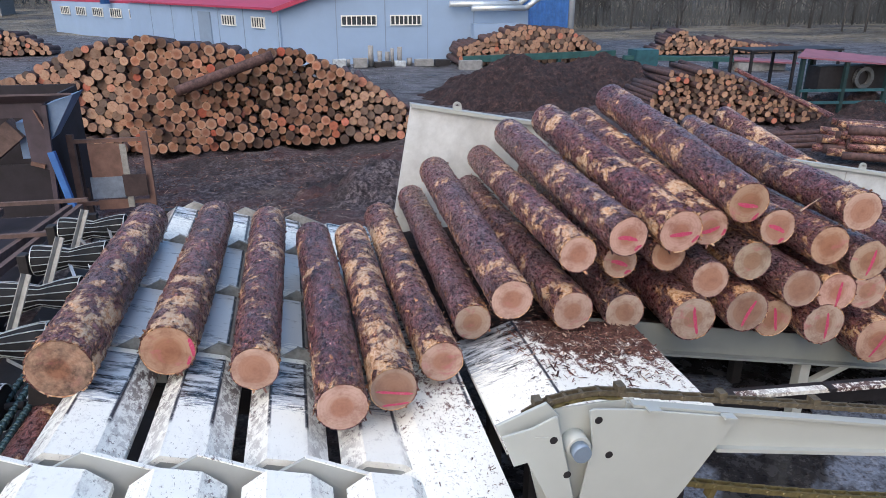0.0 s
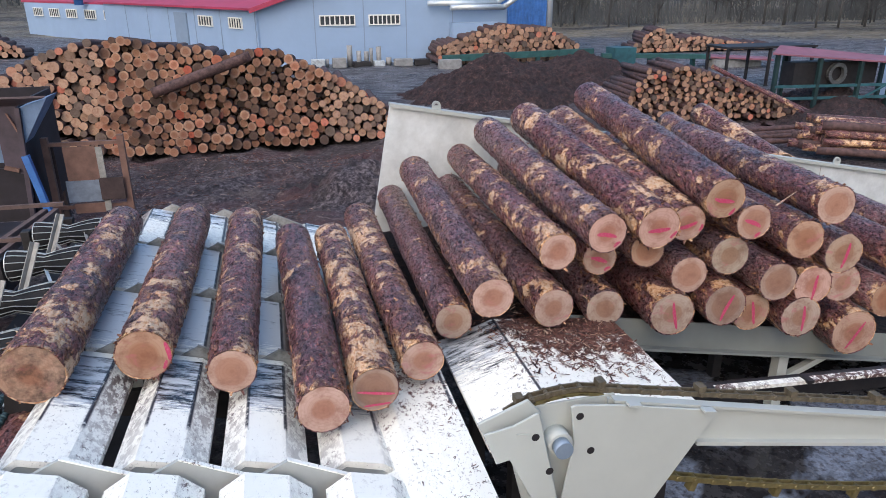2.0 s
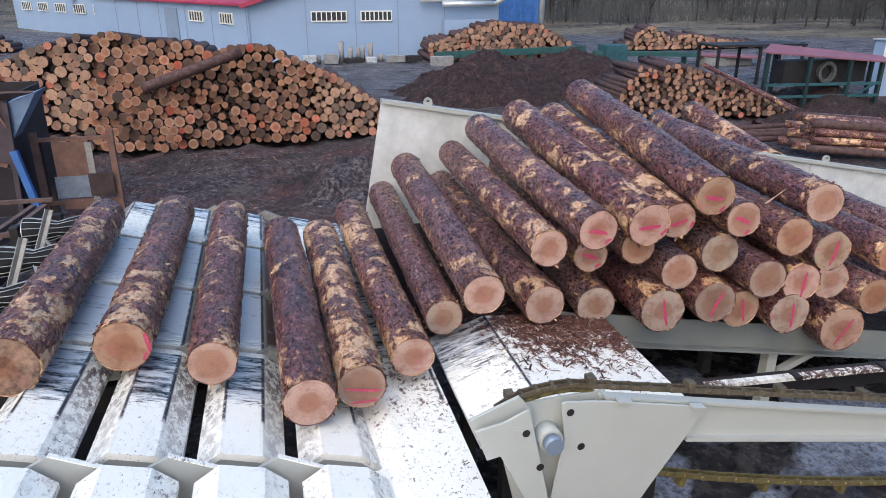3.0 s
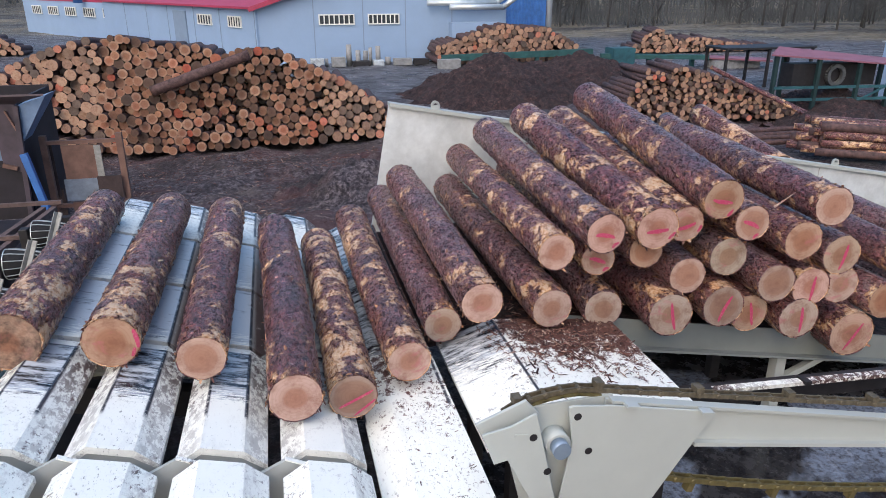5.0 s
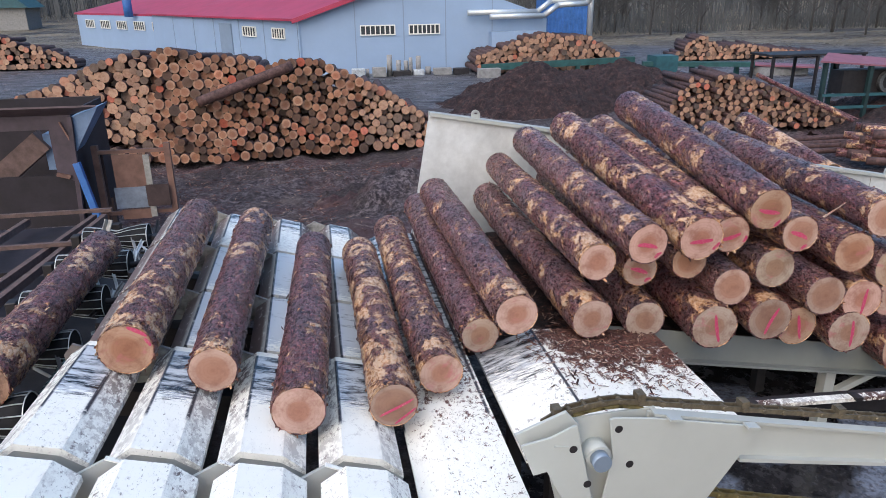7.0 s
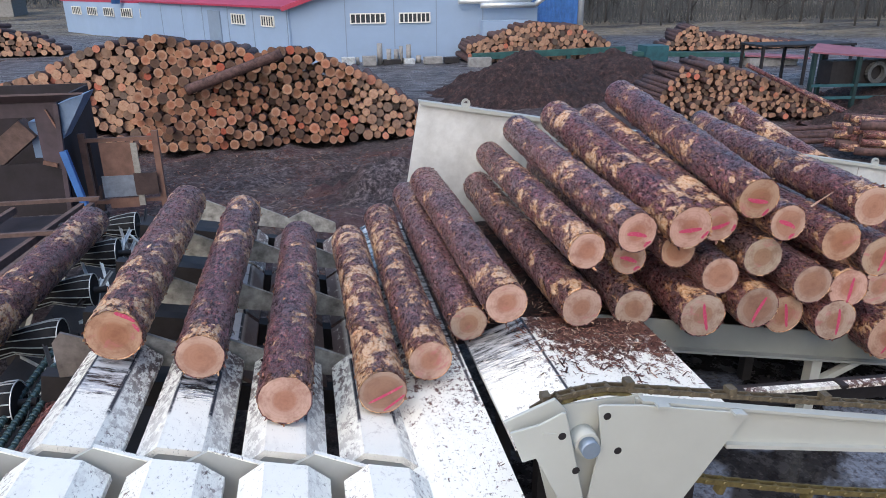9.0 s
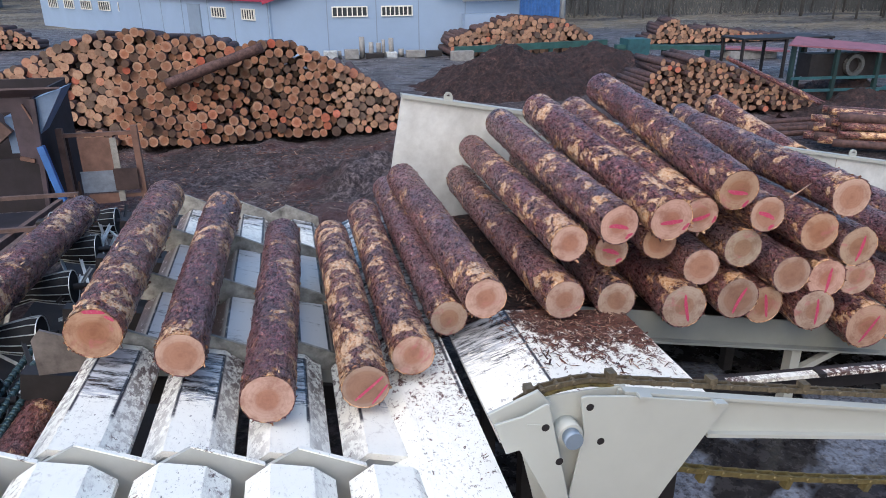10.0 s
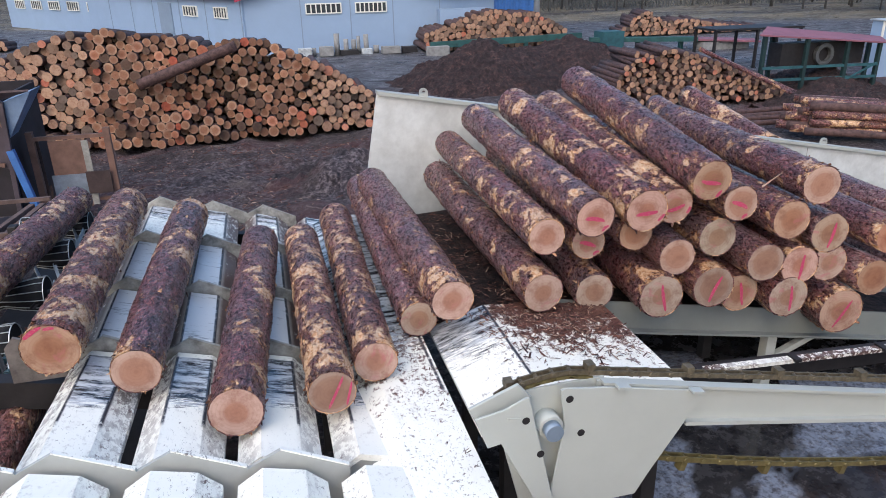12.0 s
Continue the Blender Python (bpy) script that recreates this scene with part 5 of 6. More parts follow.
def build_shed():
    sh = empty("machine_shed", "green framed machine shelter with a dusty pink roof", "shed")
    bm = bmesh.new()
    v = [(15.9, 20.3, 1.80), (20.6, 19.8, 1.42), (21.3, 20.9, 1.50), (17.0, 21.4, 1.95)]
    lo = [bm.verts.new(p) for p in v]
    up = [bm.verts.new((x, y, z + 0.05)) for x, y, z in v]
    bm.faces.new(lo[::-1])
    bm.faces.new(up)
    for i in range(4):
        bm.faces.new((lo[i], lo[(i + 1) % 4], up[(i + 1) % 4], up[i]))
    part("roof", bm, pink_roof, sh, "faded pink sheet roof")
    bm = bmesh.new()
    box(bm, 16.9, 20.2, 20.4, 21.0, 0.75, 1.50)
    part("machine_body", bm, dark_steel, sh)
    bm = bmesh.new()
    for i in range(24):
        a, b = 6.2832 * i / 24, 6.2832 * (i + 1) / 24
        beam(bm, (18.5 + 0.30 * math.cos(a), 20.3, 1.12 + 0.30 * math.sin(a)), (18.5 + 0.30 * math.cos(b), 20.3, 1.12 + 0.30 * math.sin(b)), 0.14, 0.12)
    part("drum", bm, drum_grey, sh, "grey open drum ring")
    for x, y in ((16.2, 20.4), (17.7, 20.2), (19.2, 20.05), (20.4, 19.95), (17.2, 21.3), (19.2, 21.1), (20.9, 20.9)):
        bm = bmesh.new()
        box(bm, x - 0.06, x + 0.06, y - 0.06, y + 0.06, -0.15, 1.80 - 0.081 * (x - 15.9))
        part("post", bm, green_dark, sh)
    for z in (0.35, 0.75):
        bm = bmesh.new()
        beam(bm, (16.2, 20.35, z), (20.4, 19.9, z), 0.06, 0.09)
        part("rail", bm, teal_light, sh)
    bm = bmesh.new()
    beam(bm, (18.9, 20.0, 0.1), (20.3, 19.85, 0.8), 0.05, 0.06)
    part("brace", bm, teal_light, sh)
    cab = empty("site_cabin", "pale blue clad site cabin beside the shelter", "cabin")
    bm = bmesh.new()
    box(bm, 22.45, 25.5, 22.0, 22.5, -0.2, 1.95)
    part("wall", bm, wall_blue, cab)
    bm = bmesh.new()
    box(bm, 22.4, 25.7, 21.9, 22.6, 1.95, 2.0)
    part("roof", bm, tin, cab)
    bm = bmesh.new()
    box(bm, 22.43, 22.53, 21.97, 22.0, -0.1, 1.95)
    part("corner_trim", bm, trim_white, cab)
    # open dark shelter and a low red roof behind it
    lean = empty("open_shelter", "dark flat shelter on thin posts", "shelter")
    bm = bmesh.new()
    box(bm, 18.2, 22.5, 26.0, 27.6, 1.45, 1.53)
    part("roof", bm, dark_steel, lean)
    for x in (18.3, 20.3, 22.4):
        for y in (26.1, 27.5):
            bm = bmesh.new()
            box(bm, x - 0.05, x + 0.05, y - 0.05, y + 0.05, -0.2, 1.46)
            part("post", bm, dark_steel, lean)
    low = empty("low_roof", "low dusty red sheet roof on blocks", "shelter")
    bm = bmesh.new()
    beam(bm, (22.0, 33.6, 0.42), (25.2, 32.4, 0.30), 1.4, 0.08)
    part("roof", bm, pink_roof, low)
    bm = bmesh.new()
    box(bm, 22.2, 24.9, 32.6, 33.4, -0.2, 0.3)
    part("base", bm, concrete, low)
    # green conveyor by the mound
    tr = empty("green_conveyor", "green steel log bunk and conveyor", "conveyor")
    bm = bmesh.new()
    beam(bm, (8.7, 36.6, 0.36), (17.2, 36.6, 0.52), 0.3, 0.32)
    part("bunk_beam", bm, green_paint, tr)
    bm = bmesh.new()
    beam(bm, (16.5, 34.0, 0.55), (22.0, 33.0, 0.45), 0.5, 0.22)
    part("trough", bm, green_paint, tr)
    bm = bmesh.new()
    box(bm, 16.9, 18.1, 33.4, 34.4, 0.1, 0.95)
    part("drive_box", bm, teal_light, tr, "turquoise drive housing")
    for x in (9.2, 11.5, 14.0, 16.4, 19.0, 21.5):
        bm = bmesh.new()
        y = 36.6 if x < 16.6 else 33.6
        box(bm, x - 0.1, x + 0.1, y - 0.1, y + 0.1, -0.2, 0.4)
        part("leg", bm, green_paint, tr)
    bm = bmesh.new()
    box(bm, 8.4, 9.6, 36.0, 36.4, -0.2, 0.35)
    tagged(made("concrete_block", bm, concrete, bevel=0.03), "grey concrete block under the bunk", "block")


def build_mill_kit():
    bm = bmesh.new()
    box(bm, 0, 2.5, 0, 2.5, 1.2, 7.0)
    silo = empty("blue_silo", "blue corrugated dust silo on legs", "silo", (14.4, 43.0, 0))
    part("body", bm, blue_paint, silo)
    for i in range(12):
        bm = bmesh.new()
        box(bm, 0.05 + 0.2 * i, 0.13 + 0.2 * i, -0.05, 0.0, 1.2, 7.0)
        part("rib", bm, blue_paint, silo)
    bm = bmesh.new()
    tube(bm, (2.75, 0.2, 0.0), (2.75, 0.2, 7.0), 0.22, n=16)
    part("pipe", bm, tin, silo, "pale vertical pipe")
    for x in (0.2, 2.3):
        for y in (0.2, 2.3):
            bm = bmesh.new()
            box(bm, x - 0.12, x + 0.12, y - 0.12, y + 0.12, -0.2, 1.3)
            part("leg", bm, blue_paint, silo)
    for k, (z, y) in enumerate(((3.02, 39.6), (2.80, 39.3))):
        pts = [(8.6 + 1.2 * k, y, z), (12.6 + 0.3 * k, y, z), (13.4 + 0.3 * k, y, z + 0.55), (15.4, y, z + 0.62), (16.0, y, z + 1.4)]
        duct = empty("extraction_duct", "shiny galvanised extraction duct along the wall", "duct")
        for a, b in zip(pts, pts[1:]):
            bm = bmesh.new()
            tube(bm, a, b, 0.15, n=16)
            part("duct_section", bm, tin, duct)
    tank = empty("grey_tank", "grey steel plant unit against the hall wall", "machine")
    for x0, x1, z0, z1 in ((9.9, 12.6, 1.2, 2.0), (10.4, 11.4, 0.1, 1.2), (11.8, 12.8, 0.0, 1.1)):
        bm = bmesh.new()
        box(bm, x0, x1, 39.2, 39.8, z0, z1)
        part("casing", bm, wall_blue, tank)
    rnd = random.Random(3)
    for i in range(9):
        bm = bmesh.new()
        x = 2.9 + 0.4 * i + rnd.uniform(-0.1, 0.1)
        h = rnd.uniform(0.25, 1.0) if 2 < i < 8 else 0.3
        y = 38.4 + rnd.uniform(-0.5, 0.5)
        tube(bm, (x, y, -0.1), (x, y, h), rnd.uniform(0.07, 0.16), n=12)
        tagged(made("metal_pipe", bm, concrete), "zinc grey pipe piece standing by the hall", "pipe", "pipe pieces by the hall")
    for i in range(6):
        bm = bmesh.new()
        x = 2.0 + 1.1 * i
        box(bm, x, x + rnd.uniform(0.5, 1.0), 37.9, 38.4, -0.1, rnd.uniform(0.15, 0.4))
        tagged(made("metal_crate", bm, (zinc_steel, concrete, dark_steel)[i % 3], bevel=0.02), "grey metal crate on the wet yard", "crate", "crates by the hall")
    # far wing of the hall and a cottage beyond the road
    wing = empty("far_wing", "pale blue low wing with strip windows", "building")
    bm = bmesh.new()
    beam(bm, (-10.2, 58.6, 1.2), (-21.5, 74.5, 1.2), 0.3, 2.9)
    part("wall", bm, wall_blue, wing)
    bm = bmesh.new()
    v = [(-9.9, 58.2, 2.66), (-22.0, 75.0, 2.66), (-13.0, 80.0, 5.0), (-3.0, 64.0, 5.0)]
    lo = [bm.verts.new(p) for p in v]
    up = [bm.verts.new((x, y, z + 0.15)) for x, y, z in v]
    bm.faces.new(lo)
    bm.faces.new(up[::-1])
    for i in range(4):
        bm.faces.new((lo[i], lo[(i + 1) % 4], up[(i + 1) % 4], up[i]))
    part("roof", bm, roof_red, wing)
    along = Vector((-11.3, 15.9, 0)).normalized()
    for i in range(5):
        p = Vector((-10.2, 58.6, 1.55)) + along * (1.3 + 3.5 * i + 2.0)
        window(wing, p + Vector((-0.16, -0.12, 0)), -along * 2.0, 0.7, 5)
    bm = bmesh.new()
    tube(bm, (-14.5, 63.5, 2.6), (-14.5, 63.5, 4.6), 0.35, n=14)
    part("vent_pipe", bm, blue_paint, wing, "blue vent pipe")
    cot = empty("cottage", "small cottage with a grey-green roof", "house")
    bm = bmesh.new()
    box(bm, -40.5, -35.0, 100.0, 105.0, -0.5, 3.2)
    part("wall", bm, concrete, cot)
    bm = bmesh.new()
    prism(bm, [(-41.2, 3.1), (-37.75, 6.0), (-34.3, 3.1)], 99.4, 105.6)
    part("roof", bm, teal_light, cot)


# ---- woods ----
def tree_mesh(seed, h):
    """A bare winter tree: tapered trunk, limbs and twigs."""
    rnd = random.Random(seed)
    wood = bmesh.new()
    tube(wood, (0, 0, -0.3), (rnd.uniform(-0.1, 0.1), 0, h * 0.45), h * 0.011, h * 0.008, n=7)
    tube(wood, (0, 0, h * 0.44), (rnd.uniform(-0.3, 0.3), 0.1, h), h * 0.008, 0.02, n=6)
    twigs = bmesh.new()
    for i in range(34):
        z = h * rnd.uniform(0.15, 0.95)
        a = rnd.uniform(0, 6.28)
        ln = h * 0.26 * (1.15 - z / h) + 0.4
        p = Vector((0, 0, z))
        q = p + Vector((math.cos(a) * ln, math.sin(a) * ln, ln * rnd.uniform(0.5, 1.1)))
        tube(twigs, p, q, 0.045, 0.015, n=4, caps=False)
        for _ in range(6):
            s = p.lerp(q, rnd.uniform(0.3, 1.0))
            e = s + Vector((rnd.uniform(-0.8, 0.8), rnd.uniform(-0.8, 0.8), rnd.uniform(0.2, 1.2))) * h * 0.08
            tube(twigs, s, e, 0.022, 0.01, n=3, caps=False)
            for _ in range(2):
                w = s.lerp(e, rnd.uniform(0.4, 1.0))
                tube(twigs, w, w + Vector((rnd.uniform(-0.6, 0.6), rnd.uniform(-0.6, 0.6), rnd.uniform(0.1, 0.8))) * h * 0.05, 0.016, 0.008, n=3, caps=False)
    return wood, twigs


def build_woods():
    kinds = []
    for s, h in ((1, 9.0), (2, 11.0), (3, 7.5), (4, 10.0)):
        wood, twigs = tree_mesh(s, h)
        t = empty("bare_tree", "bare grey winter tree at the field's edge", "tree", (30 + s, 78, 0), "trees at the field's edge")
        part("trunk", wood, tree_bark, t)
        part("crown", twigs, tree_bark, t)
        kinds.append(t)
    rnd = random.Random(9)
    for i in range(90):
        x = rnd.uniform(22, 85)
        y = rnd.uniform(66, 96) if x < 50 else rnd.uniform(48, 80)
        copy_thing(kinds[i % 4], pose(x, y, -0.1, 0, 0, rnd.uniform(0, 360)))
    for i in range(14):
        copy_thing(kinds[i % 4], pose(rnd.uniform(-75, -42), rnd.uniform(105, 125), 0, 0, 0, rnd.uniform(0, 360)))
    # dense wood further back, too many stems to count
    bm = bmesh.new()
    for i in range(4200):
        x = rnd.uniform(-190, 200)
        y = rnd.uniform(0, 60) + (92 - 0.33 * max(0, x - 20) if x > -20 else 118)
        h = rnd.uniform(9, 17)
        b = 0.6
        tube(bm, (x, y, b - 1.5), (x + rnd.uniform(-0.4, 0.4), y, b + h), rnd.uniform(0.07, 0.16), 0.03, n=3, caps=False)
        for _ in range(5):
            z = b + h * rnd.uniform(0.3, 0.95)
            a, ln = rnd.uniform(0, 6.28), rnd.uniform(1, 3)
            tube(bm, (x, y, z), (x + math.cos(a) * ln, y + math.sin(a) * ln, z + ln * 0.8), 0.06, 0.02, n=3, caps=False)
    for i in range(5200):
        x, y = rnd.uniform(12, 95), rnd.uniform(70, 94)
        h = rnd.uniform(0.5, 2.6) * (0.6 + noise.noise((x * 0.12, y * 0.12, 6)))
        tube(bm, (x, y, -0.2), (x + rnd.uniform(-0.7, 0.7), y, 0.3 + max(h, 0.2)), 0.05, 0.015, n=3, caps=False)
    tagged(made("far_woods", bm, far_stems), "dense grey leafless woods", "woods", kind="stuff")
    # backdrop walls close the view behind the stems with painted haze
    bm = bmesh.new()
    for x0, y0, x1, y1 in ((-320, 178, 320, 182), (-322, -150, -318, 182), (318, -150, 322, 182)):
        box(bm, x0, x1, y0, y1, -2, 26)
    tagged(made("backdrop", bm, wood_haze), "backdrop with the grey-brown haze of the deep woods painted in", "woods", kind="structure")


def build_debris():
    """Shredded bark on the chute plate, the apron and the soil."""
    rnd = random.Random(12)
    spots = []
    for i in range(5200):
        x, y = rnd.gauss(1.90, 0.36), rnd.gauss(4.15, 0.36)
        clump = 0.9 * noise.noise((x * 7, y * 7, 2)) + 0.6 * noise.noise((x * 18, y * 18, 6))
        if 1.36 < x < 2.47 and 3.3 < y < 4.6 and rnd.random() < 0.35 * (x - 1.4) + 0.9 * (y - 3.8) + clump:
            z = 1.581 - 0.115 * (x - 1.5) if x > 1.5 else 1.578 - 0.307 * (1.5 - x)
            spots.append((x, y, z + rnd.uniform(0, 0.010), rnd.choice((0.4, 0.5, 0.6, 0.9))))
    for i in range(420):
        x, y = rnd.uniform(0.60, 0.96), 4.6 - abs(rnd.gauss(0, 0.8))
        spots.append((x, y, 1.478 - 0.025 * (x - 0.575), rnd.choice((0.15, 0.25, 0.4))))
    for i in range(2600):
        x, y = rnd.uniform(1.2, 2.5), rnd.uniform(4.86, 7.5)
        if noise.noise((x * 3, y * 3, 8)) > rnd.uniform(-0.5, 0.2):
            spots.append((x, y, 1.315 + 0.046 * (x - 1.0) + rnd.uniform(0, 0.012), 0.9))
    for i in range(20000):
        x, y = rnd.uniform(-4.5, 4.0), rnd.uniform(9.5, 18.2)
        if noise.noise((x * 0.5, y * 0.5, 4)) + rnd.uniform(-0.4, 0.4) > -0.05:
            spots.append((x, y, None, rnd.choice((0.6, 0.8, 1.1, 1.8))))
    verts, faces = [], []
    for x, y, z, s in spots:
        ground = z is None
        if ground:
            z = 0.09 * noise.noise((x * 0.5, y * 0.5, 1)) + 0.05 * noise.noise((x * 1.7, y * 1.7, 5)) + 0.15 * noise.noise((x * 1.1, y * 1.6, 9)) + 0.09 * noise.noise((x * 4, y * 4, 9)) - 0.1 + 0.01
        w, l, h = rnd.uniform(0.003, 0.010) * s, rnd.uniform(0.012, 0.05) * s, 0.003 * s
        m = pose(x, y, z, rnd.uniform(-25, 25), rnd.uniform(-25, 25), rnd.uniform(0, 360))
        k = len(verts)
        verts += [tuple(m @ Vector(p)) for p in ((-l, -w, 0), (l, -w * 0.4, 0), (l * 0.7, w, 0), (-l * 0.8, w * 0.7, 0), (0, 0, h * 2))]
        faces += [(k, k + 1, k + 4), (k + 1, k + 2, k + 4), (k + 2, k + 3, k + 4), (k + 3, k, k + 4), (k + 3, k + 2, k + 1, k)]
    me = bpy.data.meshes.new("bark_debris")
    me.from_pydata(verts, [], faces)
    me.materials.append(debris_bark)
    tagged(new("bark_debris", me), "shredded red-brown bark litter", "bark litter", kind="stuff")


rim_paint = plain("mauve_brown_paint", (0.115, 0.085, 0.095), 0.6, 0.1, 0.3, 4)
wet = Mat("wet_slab", 0.2)
# the slab patches' pale grey-blue is in the colour, not mirrored sky
slab = wet.ramp(wet.noise(0.55, 4, 0.5, wet.mapped((1, 1, 1)), 0.8), (0.50, 0.0), (0.54, 1.0))
grit = wet.ramp(wet.noise(16, 8, 0.8), (0.46, 0.0), (0.60, 1.0))
wet.colour(wet.mix(slab, wet.ramp(wet.noise(5, 8, 0.7), (0.35, (0.014, 0.013, 0.015)), (0.65, (0.050, 0.048, 0.052))), wet.mix(grit, (0.22, 0.25, 0.32), (0.075, 0.075, 0.09))))
wet.rough(wet.ramp(wet.noise(5, 8, 0.75), (0.46, 0.08), (0.60, 0.45)))
wet.bump(wet.noise(9, 6), 0.2, 0.01)
hose_teal = plain("dark_teal_hose", (0.04, 0.075, 0.085), 0.35, 0.1, 0.3)
pink_roof = plain("faded_pink_roof", (0.22, 0.085, 0.115), 0.6, 0.0, 0.2, 2)
teal_light = plain("turquoise_paint", (0.022, 0.085, 0.105), 0.55, 0.0, 0.3, 3)
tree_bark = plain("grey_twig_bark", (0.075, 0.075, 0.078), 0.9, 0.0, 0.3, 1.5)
# distance haze is put into these two colours, paler and bluer than tree_bark
far_stems = plain("far_stems_haze_tint", (0.105, 0.112, 0.118), 0.95, 0.0, 0.3, 0.7)
wood_haze = plain("wood_depth_haze_tint", (0.12, 0.128, 0.138), 1.0, 0.0, 0.35, 0.12, 0.0)
island = Mat("bark_litter", 0.85)
geo = island.t.nodes.new("ShaderNodeNewGeometry").outputs["Random Per Island"]
island.colour(island.ramp(geo, (0.0, (0.03, 0.015, 0.014)), (0.5, (0.10, 0.038, 0.030)), (0.8, (0.19, 0.085, 0.065)), (1.0, (0.40, 0.29, 0.22))))
debris_bark = island.m

bm = bmesh.new()
tube(bm, (3.74, 4.45, 2.37), (3.90, 4.43, 2.485), 0.010, 0.001, n=5)
tagged(made("wood_splinter", bm, cut_wood), "pale wood splinter sticking out of the stack", "splinter")

# flat sheet of wet mud and pale-coloured slab under the conveyor
bm = bmesh.new()
n = 40
rim = [bm.verts.new((5.0 + (3.6 + 0.4 * noise.noise((i, 0, 3))) * math.cos(6.2832 * i / n), 4.6 + (2.3 + 0.3 * noise.noise((i, 5, 3))) * math.sin(6.2832 * i / n), 0.07)) for i in range(n)]
bm.faces.new(rim)
tagged(made("puddle", bm, wet.m), "wet mud with pale grey-blue slab patches under the conveyor", "puddle", kind="structure")

build_hopper()
build_stand()
build_rollers()
build_underdeck()
build_shed()
build_mill_kit()
build_woods()
build_debris()


def motions():
    up = Vector((-1.0, 0, 0.55))
    rise = [(0, .097), (1.7, .097), (2, .115), (2.5, .15), (3, .187), (5, .315), (5.5, .345), (6, .38), (6.2, .385)]
    front = rise + [(6.5, .366), (7, .326), (9, .157), (9.5, .104), (10, .05), (10.4, .005), (10.6, 0), (12, 0)]
    back = rise + [(6.5, .35), (7, .28), (8, -.14), (8.6, -.40), (9.5, -.40), (9.9, -.20), (10.3, -.02), (10.6, 0), (12, 0)]
    for car, path in ((carriage_front, front), (carriage_back, back)):
        walk(car, [(t, Matrix.Translation(up * (u - 0.097))) for t, u in path])
    walk(logs["A"], [(t, log_pose(a, b, roll)) for t, a, b, roll in FIRST_LOG])
    for key, rows in LOG_PATHS.items():
        a, b = DECK_LOGS[key][0], DECK_LOGS[key][1]
        base = log_pose(a, b)
        walk(logs[key], [(t, Matrix.Translation((dx, dy, dz)) @ Matrix.Translation(a) @ swing(key, t) @ pose(0, 0, 0, 0, roll, 0) @ Matrix.Translation(Vector(a) * -1) @ base) for t, dx, dy, dz, roll in rows])


def swing(key, t):
    """How far a log has slewed and tipped about its near end."""
    rows = LOG_SWING.get(key, ((0, 0, 0),))
    return pose(0, 0, 0, np.interp(t, [r[0] for r in rows], [r[2] for r in rows]), 0, np.interp(t, [r[0] for r in rows], [r[1] for r in rows]))


# seconds, slew and tip in degrees
LOG_SWING = {
    "B": ((0, 0, 0), (5, 0, 0), (6, -0.7, 0), (10, -0.5, 0), (12, -1.0, 0)),
    "C": ((0, 0, 0), (5, 0, 0), (6, -1.0, 0), (10, -0.8, 0), (12, -1.7, 0)),
    "D": ((0, 0, 0), (5, 0, 0), (6, -2.8, 0), (9, -2.1, 0), (10, -2.2, 0), (12, -3.0, 0)),
    "F": ((0, 0, 0), (5, 0, 0), (6, -0.5, 0), (10, -0.8, 0), (12, -1.6, 0)),
    "G": ((0, 0, 0), (3, 0, 0), (6, 1.0, 0), (10, 1.2, 0), (12, 0.3, 0)),
    "H": ((0, 0, 0), (3, 0, 0), (6, 0.5, -1.7), (10, 0.4, -1.6), (12, -0.8, -1.4)),
}
# the first log: seconds, near end, far end, roll
FIRST_LOG = [
    (0, (-1.44, 3.84, 1.95), (-1.43, 6.61, 1.94), 0), (1.5, (-1.44, 3.84, 1.95), (-1.43, 6.61, 1.94), 0),
    (2, (-1.46, 3.84, 1.96), (-1.45, 6.61, 1.95), 0), (2.5, (-1.49, 3.84, 1.98), (-1.48, 6.61, 1.97), 0),
    (3, (-1.525, 3.84, 1.995), (-1.51, 6.61, 1.985), 0), (4.4, (-1.60, 4.0, 2.05), (-1.58, 6.80, 2.05), 0),
    (5.2, (-1.69, 4.2, 1.99), (-1.70, 6.97, 1.99), -15), (5.6, (-1.92, 4.35, 1.85), (-1.88, 7.12, 1.85), -70),
    (6.0, (-2.10, 4.40, 1.70), (-2.00, 7.17, 1.70), -120), (6.5, (-2.26, 4.50, 1.63), (-2.14, 7.27, 1.63), -150),
    (7.2, (-2.32, 4.45, 1.63), (-2.26, 7.22, 1.63), -150), (9.0, (-2.50, 4.90, 1.63), (-2.34, 7.66, 1.63), -150),
    (10.5, (-2.48, 5.25, 1.63), (-2.25, 8.01, 1.63), -150), (12, (-2.46, 5.63, 1.63), (-2.17, 8.38, 1.63), -150)]
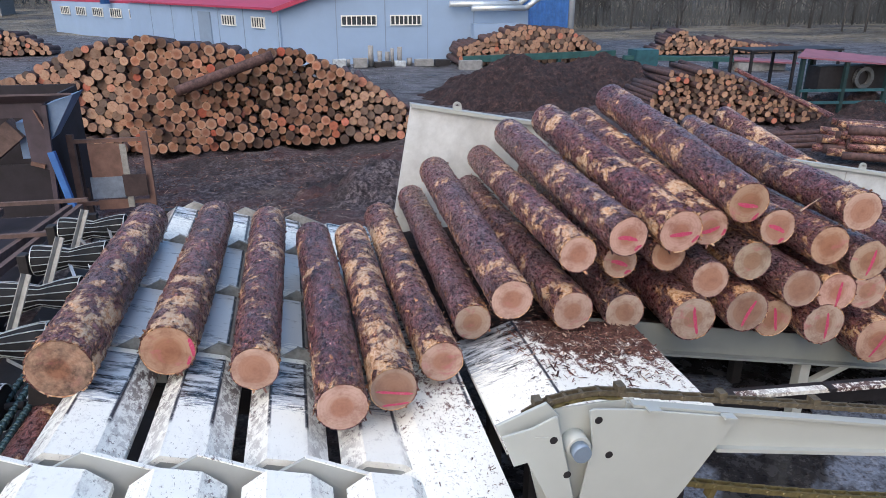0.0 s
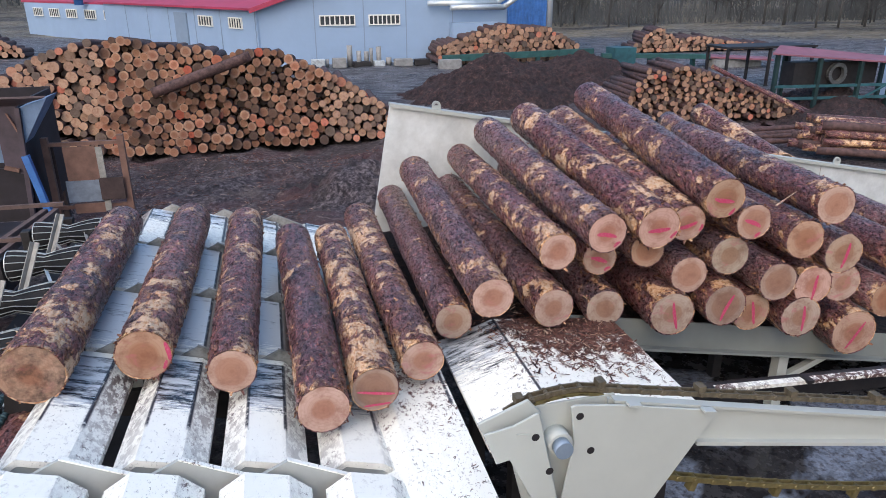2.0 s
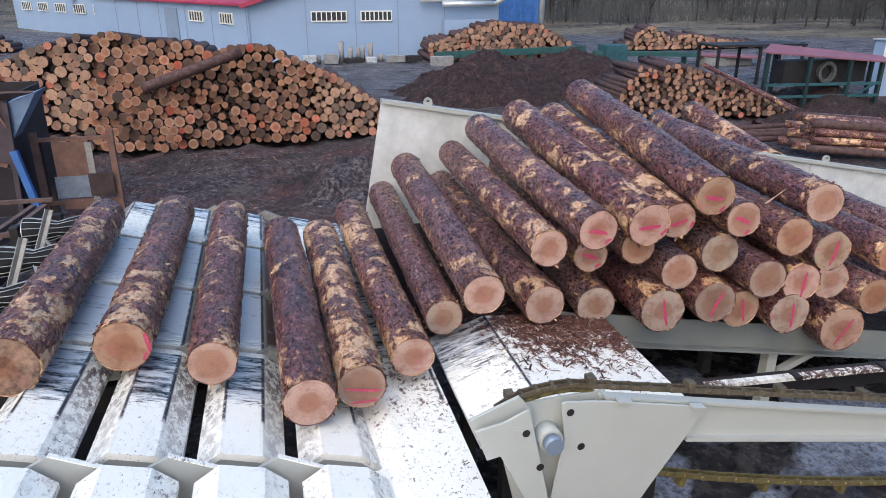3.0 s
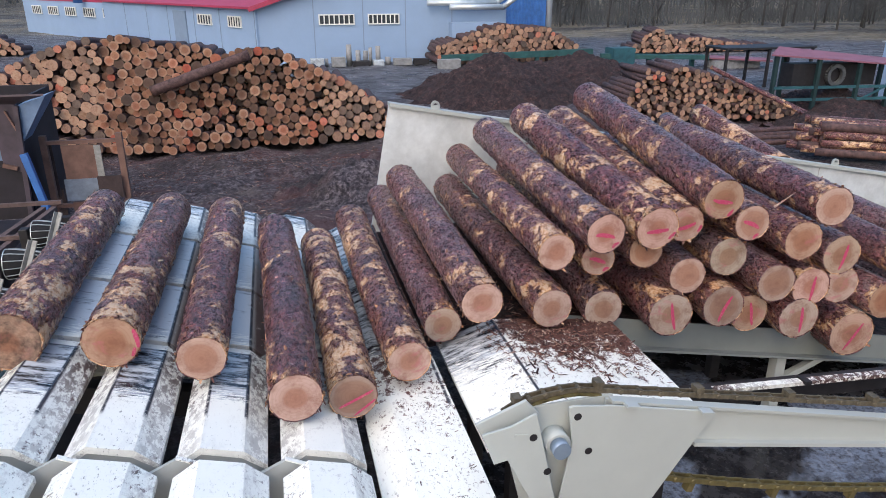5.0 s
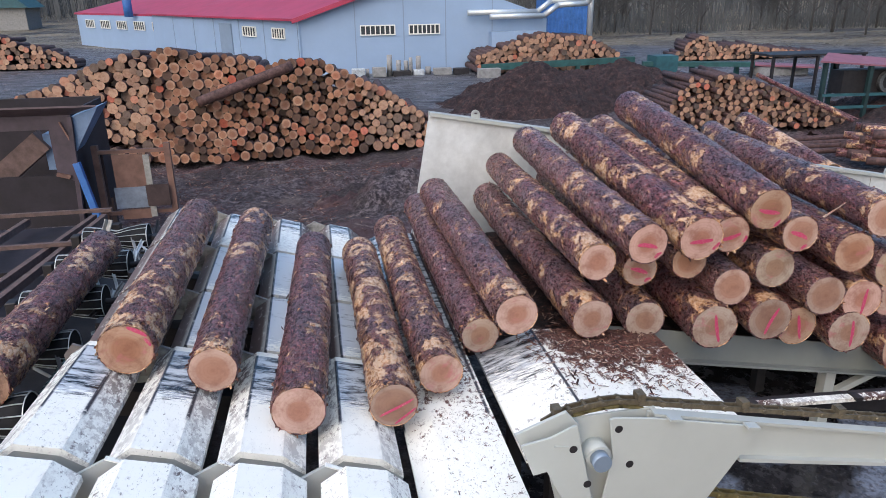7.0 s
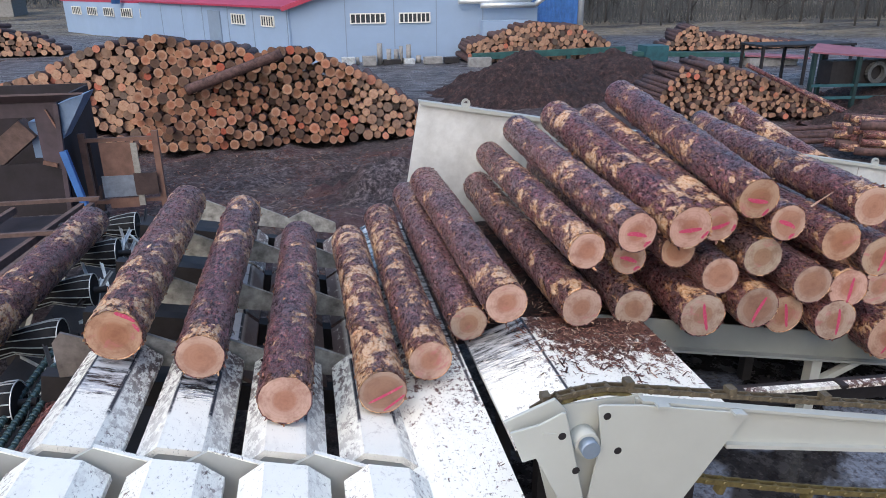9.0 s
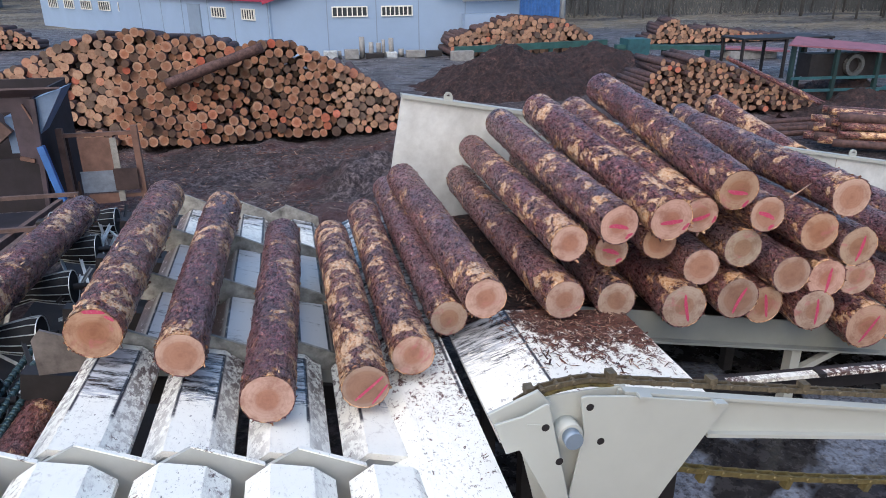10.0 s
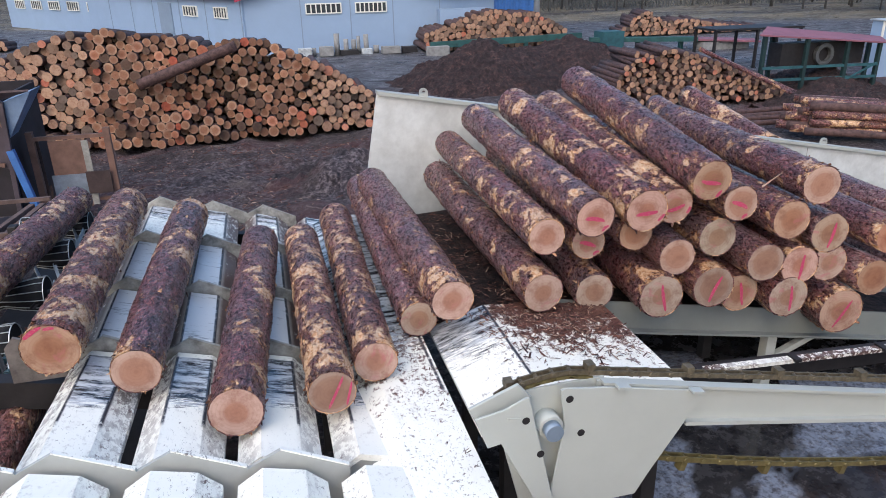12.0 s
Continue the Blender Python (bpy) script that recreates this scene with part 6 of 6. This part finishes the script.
# seconds, shift along x, y, z in metres, roll in degrees
LOG_PATHS = {
    "B": [(0, 0.000, 0, 0.000, -0), (1.5, 0.000, 0, 0.000, -0), (2, -0.017, 0, 0.004, -0), (2.5, -0.044, 0, 0.025, -0), (3, -0.071, 0, 0.047, -0), (5, -0.174, 0, 0.106, -0), (5.5, -0.206, 0, 0.121, -0), (6, -0.256, 0, 0.118, -25), (6.5, -0.356, 0, 0.097, -50), (7, -0.360, 0, 0.106, -50), (9, -0.358, 0, 0.125, -50), (9.5, -0.357, 0, 0.124, -50), (10, -0.364, 0, 0.116, -74), (10.5, -0.485, 0, 0.076, -115), (11, -0.476, 0, 0.070, -115), (11.5, -0.479, 0, 0.070, -115), (12, -0.472, 0, 0.066, -115)],
    "C": [(0, 0.000, 0, 0.000, -0), (1.5, 0.000, 0, 0.000, -0), (2, -0.018, 0, 0.007, -0), (2.5, -0.050, 0, 0.027, -0), (3, -0.075, 0, 0.044, -0), (5, -0.172, 0, 0.112, -0), (5.5, -0.204, 0, 0.123, -0), (6, -0.260, 0, 0.130, -22), (6.5, -0.357, 0, 0.088, -45), (7, -0.359, 0, 0.090, -45), (9, -0.368, 0, 0.102, -45), (9.5, -0.371, 0, 0.101, -45), (10, -0.380, 0, 0.089, -66), (10.5, -0.450, 0, 0.059, -100), (11, -0.508, 0, 0.027, -100), (11.5, -0.515, 0, 0.027, -100), (12, -0.512, 0, 0.026, -100)],
    "D": [(0, 0.000, 0, 0.000, -0), (1.5, 0.000, 0, 0.000, -0), (2, -0.002, 0, -0.004, -0), (2.5, -0.007, 0, 0.004, -0), (3, -0.028, 0, 0.022, -0), (5, -0.142, 0, 0.089, -0), (5.5, -0.173, 0, 0.103, -0), (6, -0.232, 0, 0.108, -38), (6.5, -0.375, 0, 0.089, -75), (7, -0.352, 0, 0.076, -75), (9, -0.371, 0, 0.071, -75), (9.5, -0.377, 0, 0.068, -75), (10, -0.377, 0, 0.046, -86), (10.5, -0.450, 0, -0.013, -105), (11, -0.449, 0, -0.009, -105), (11.5, -0.449, 0, -0.017, -105), (12, -0.447, 0, -0.017, -105)],
    "E": [(0, 0.000, 0, 0.000, -0), (1.5, 0.000, 0, 0.000, -0), (2, -0.003, 0, 0.001, -0), (2.5, -0.009, 0, 0.002, -0), (3, -0.027, 0, 0.002, -0), (5, -0.125, 0, -0.033, -35), (5.5, -0.117, 0, -0.040, -35), (6, -0.117, 0, -0.040, -35), (6.5, -0.114, 0, -0.042, -35), (7, -0.117, 0, -0.039, -35), (9, -0.122, 0, -0.031, -35), (9.5, -0.124, 0, -0.025, -35), (10, -0.130, 0, -0.035, -50), (10.5, -0.227, 0, -0.068, -75), (11, -0.218, 0, -0.066, -75), (11.5, -0.217, 0, -0.071, -75), (12, -0.218, 0, -0.069, -75)],
    "F": [(0, 0.000, 0, 0.000, -0), (1.5, 0.000, 0, 0.000, -0), (2, -0.008, 0, 0.002, -0), (2.5, -0.014, 0, 0.002, -0), (3, -0.012, 0, 0.005, -0), (5, -0.084, 0, 0.004, -27), (5.5, -0.115, 0, -0.008, -33), (6, -0.133, 0, -0.017, -40), (6.5, -0.135, 0, -0.017, -40), (7, -0.132, 0, -0.014, -40), (9, -0.137, 0, -0.006, -40), (9.5, -0.139, 0, -0.007, -40), (10, -0.144, 0, -0.013, -53), (10.5, -0.255, 0, -0.064, -75), (11, -0.256, 0, -0.063, -75), (11.5, -0.259, 0, -0.065, -75), (12, -0.261, 0, -0.063, -75)],
    "G": [(0, 0.000, 0, 0.000, -0), (1.5, 0.000, 0, 0.000, -0), (2, -0.005, 0, -0.002, -0), (2.5, -0.012, 0, -0.003, -0), (3, -0.010, 0, 0.002, -0), (5, -0.073, 0, -0.024, -20), (5.5, -0.089, 0, -0.038, -25), (6, -0.091, 0, -0.035, -30), (6.5, -0.088, 0, -0.035, -30), (7, -0.085, 0, -0.032, -30), (9, -0.096, 0, -0.028, -30), (9.5, -0.104, 0, -0.030, -30), (10, -0.120, 0, -0.038, -39), (10.5, -0.193, 0, -0.075, -55), (11, -0.198, 0, -0.076, -55), (11.5, -0.199, 0, -0.075, -55), (12, -0.196, 0, -0.066, -55)],
    "H": [(0, 0.000, 0, 0.000, -0), (3, 0.000, 0, 0.000, -0), (5, -0.065, 0, -0.030, -17), (5.5, -0.085, 0, -0.042, -21), (6, -0.095, 0, -0.045, -25), (6.5, -0.100, 0, -0.045, -25), (9.5, -0.100, 0, -0.045, -25), (10, -0.130, 0, -0.060, -38), (10.5, -0.210, 0, -0.100, -60), (12, -0.220, 0, -0.100, -60)],
}
motions()
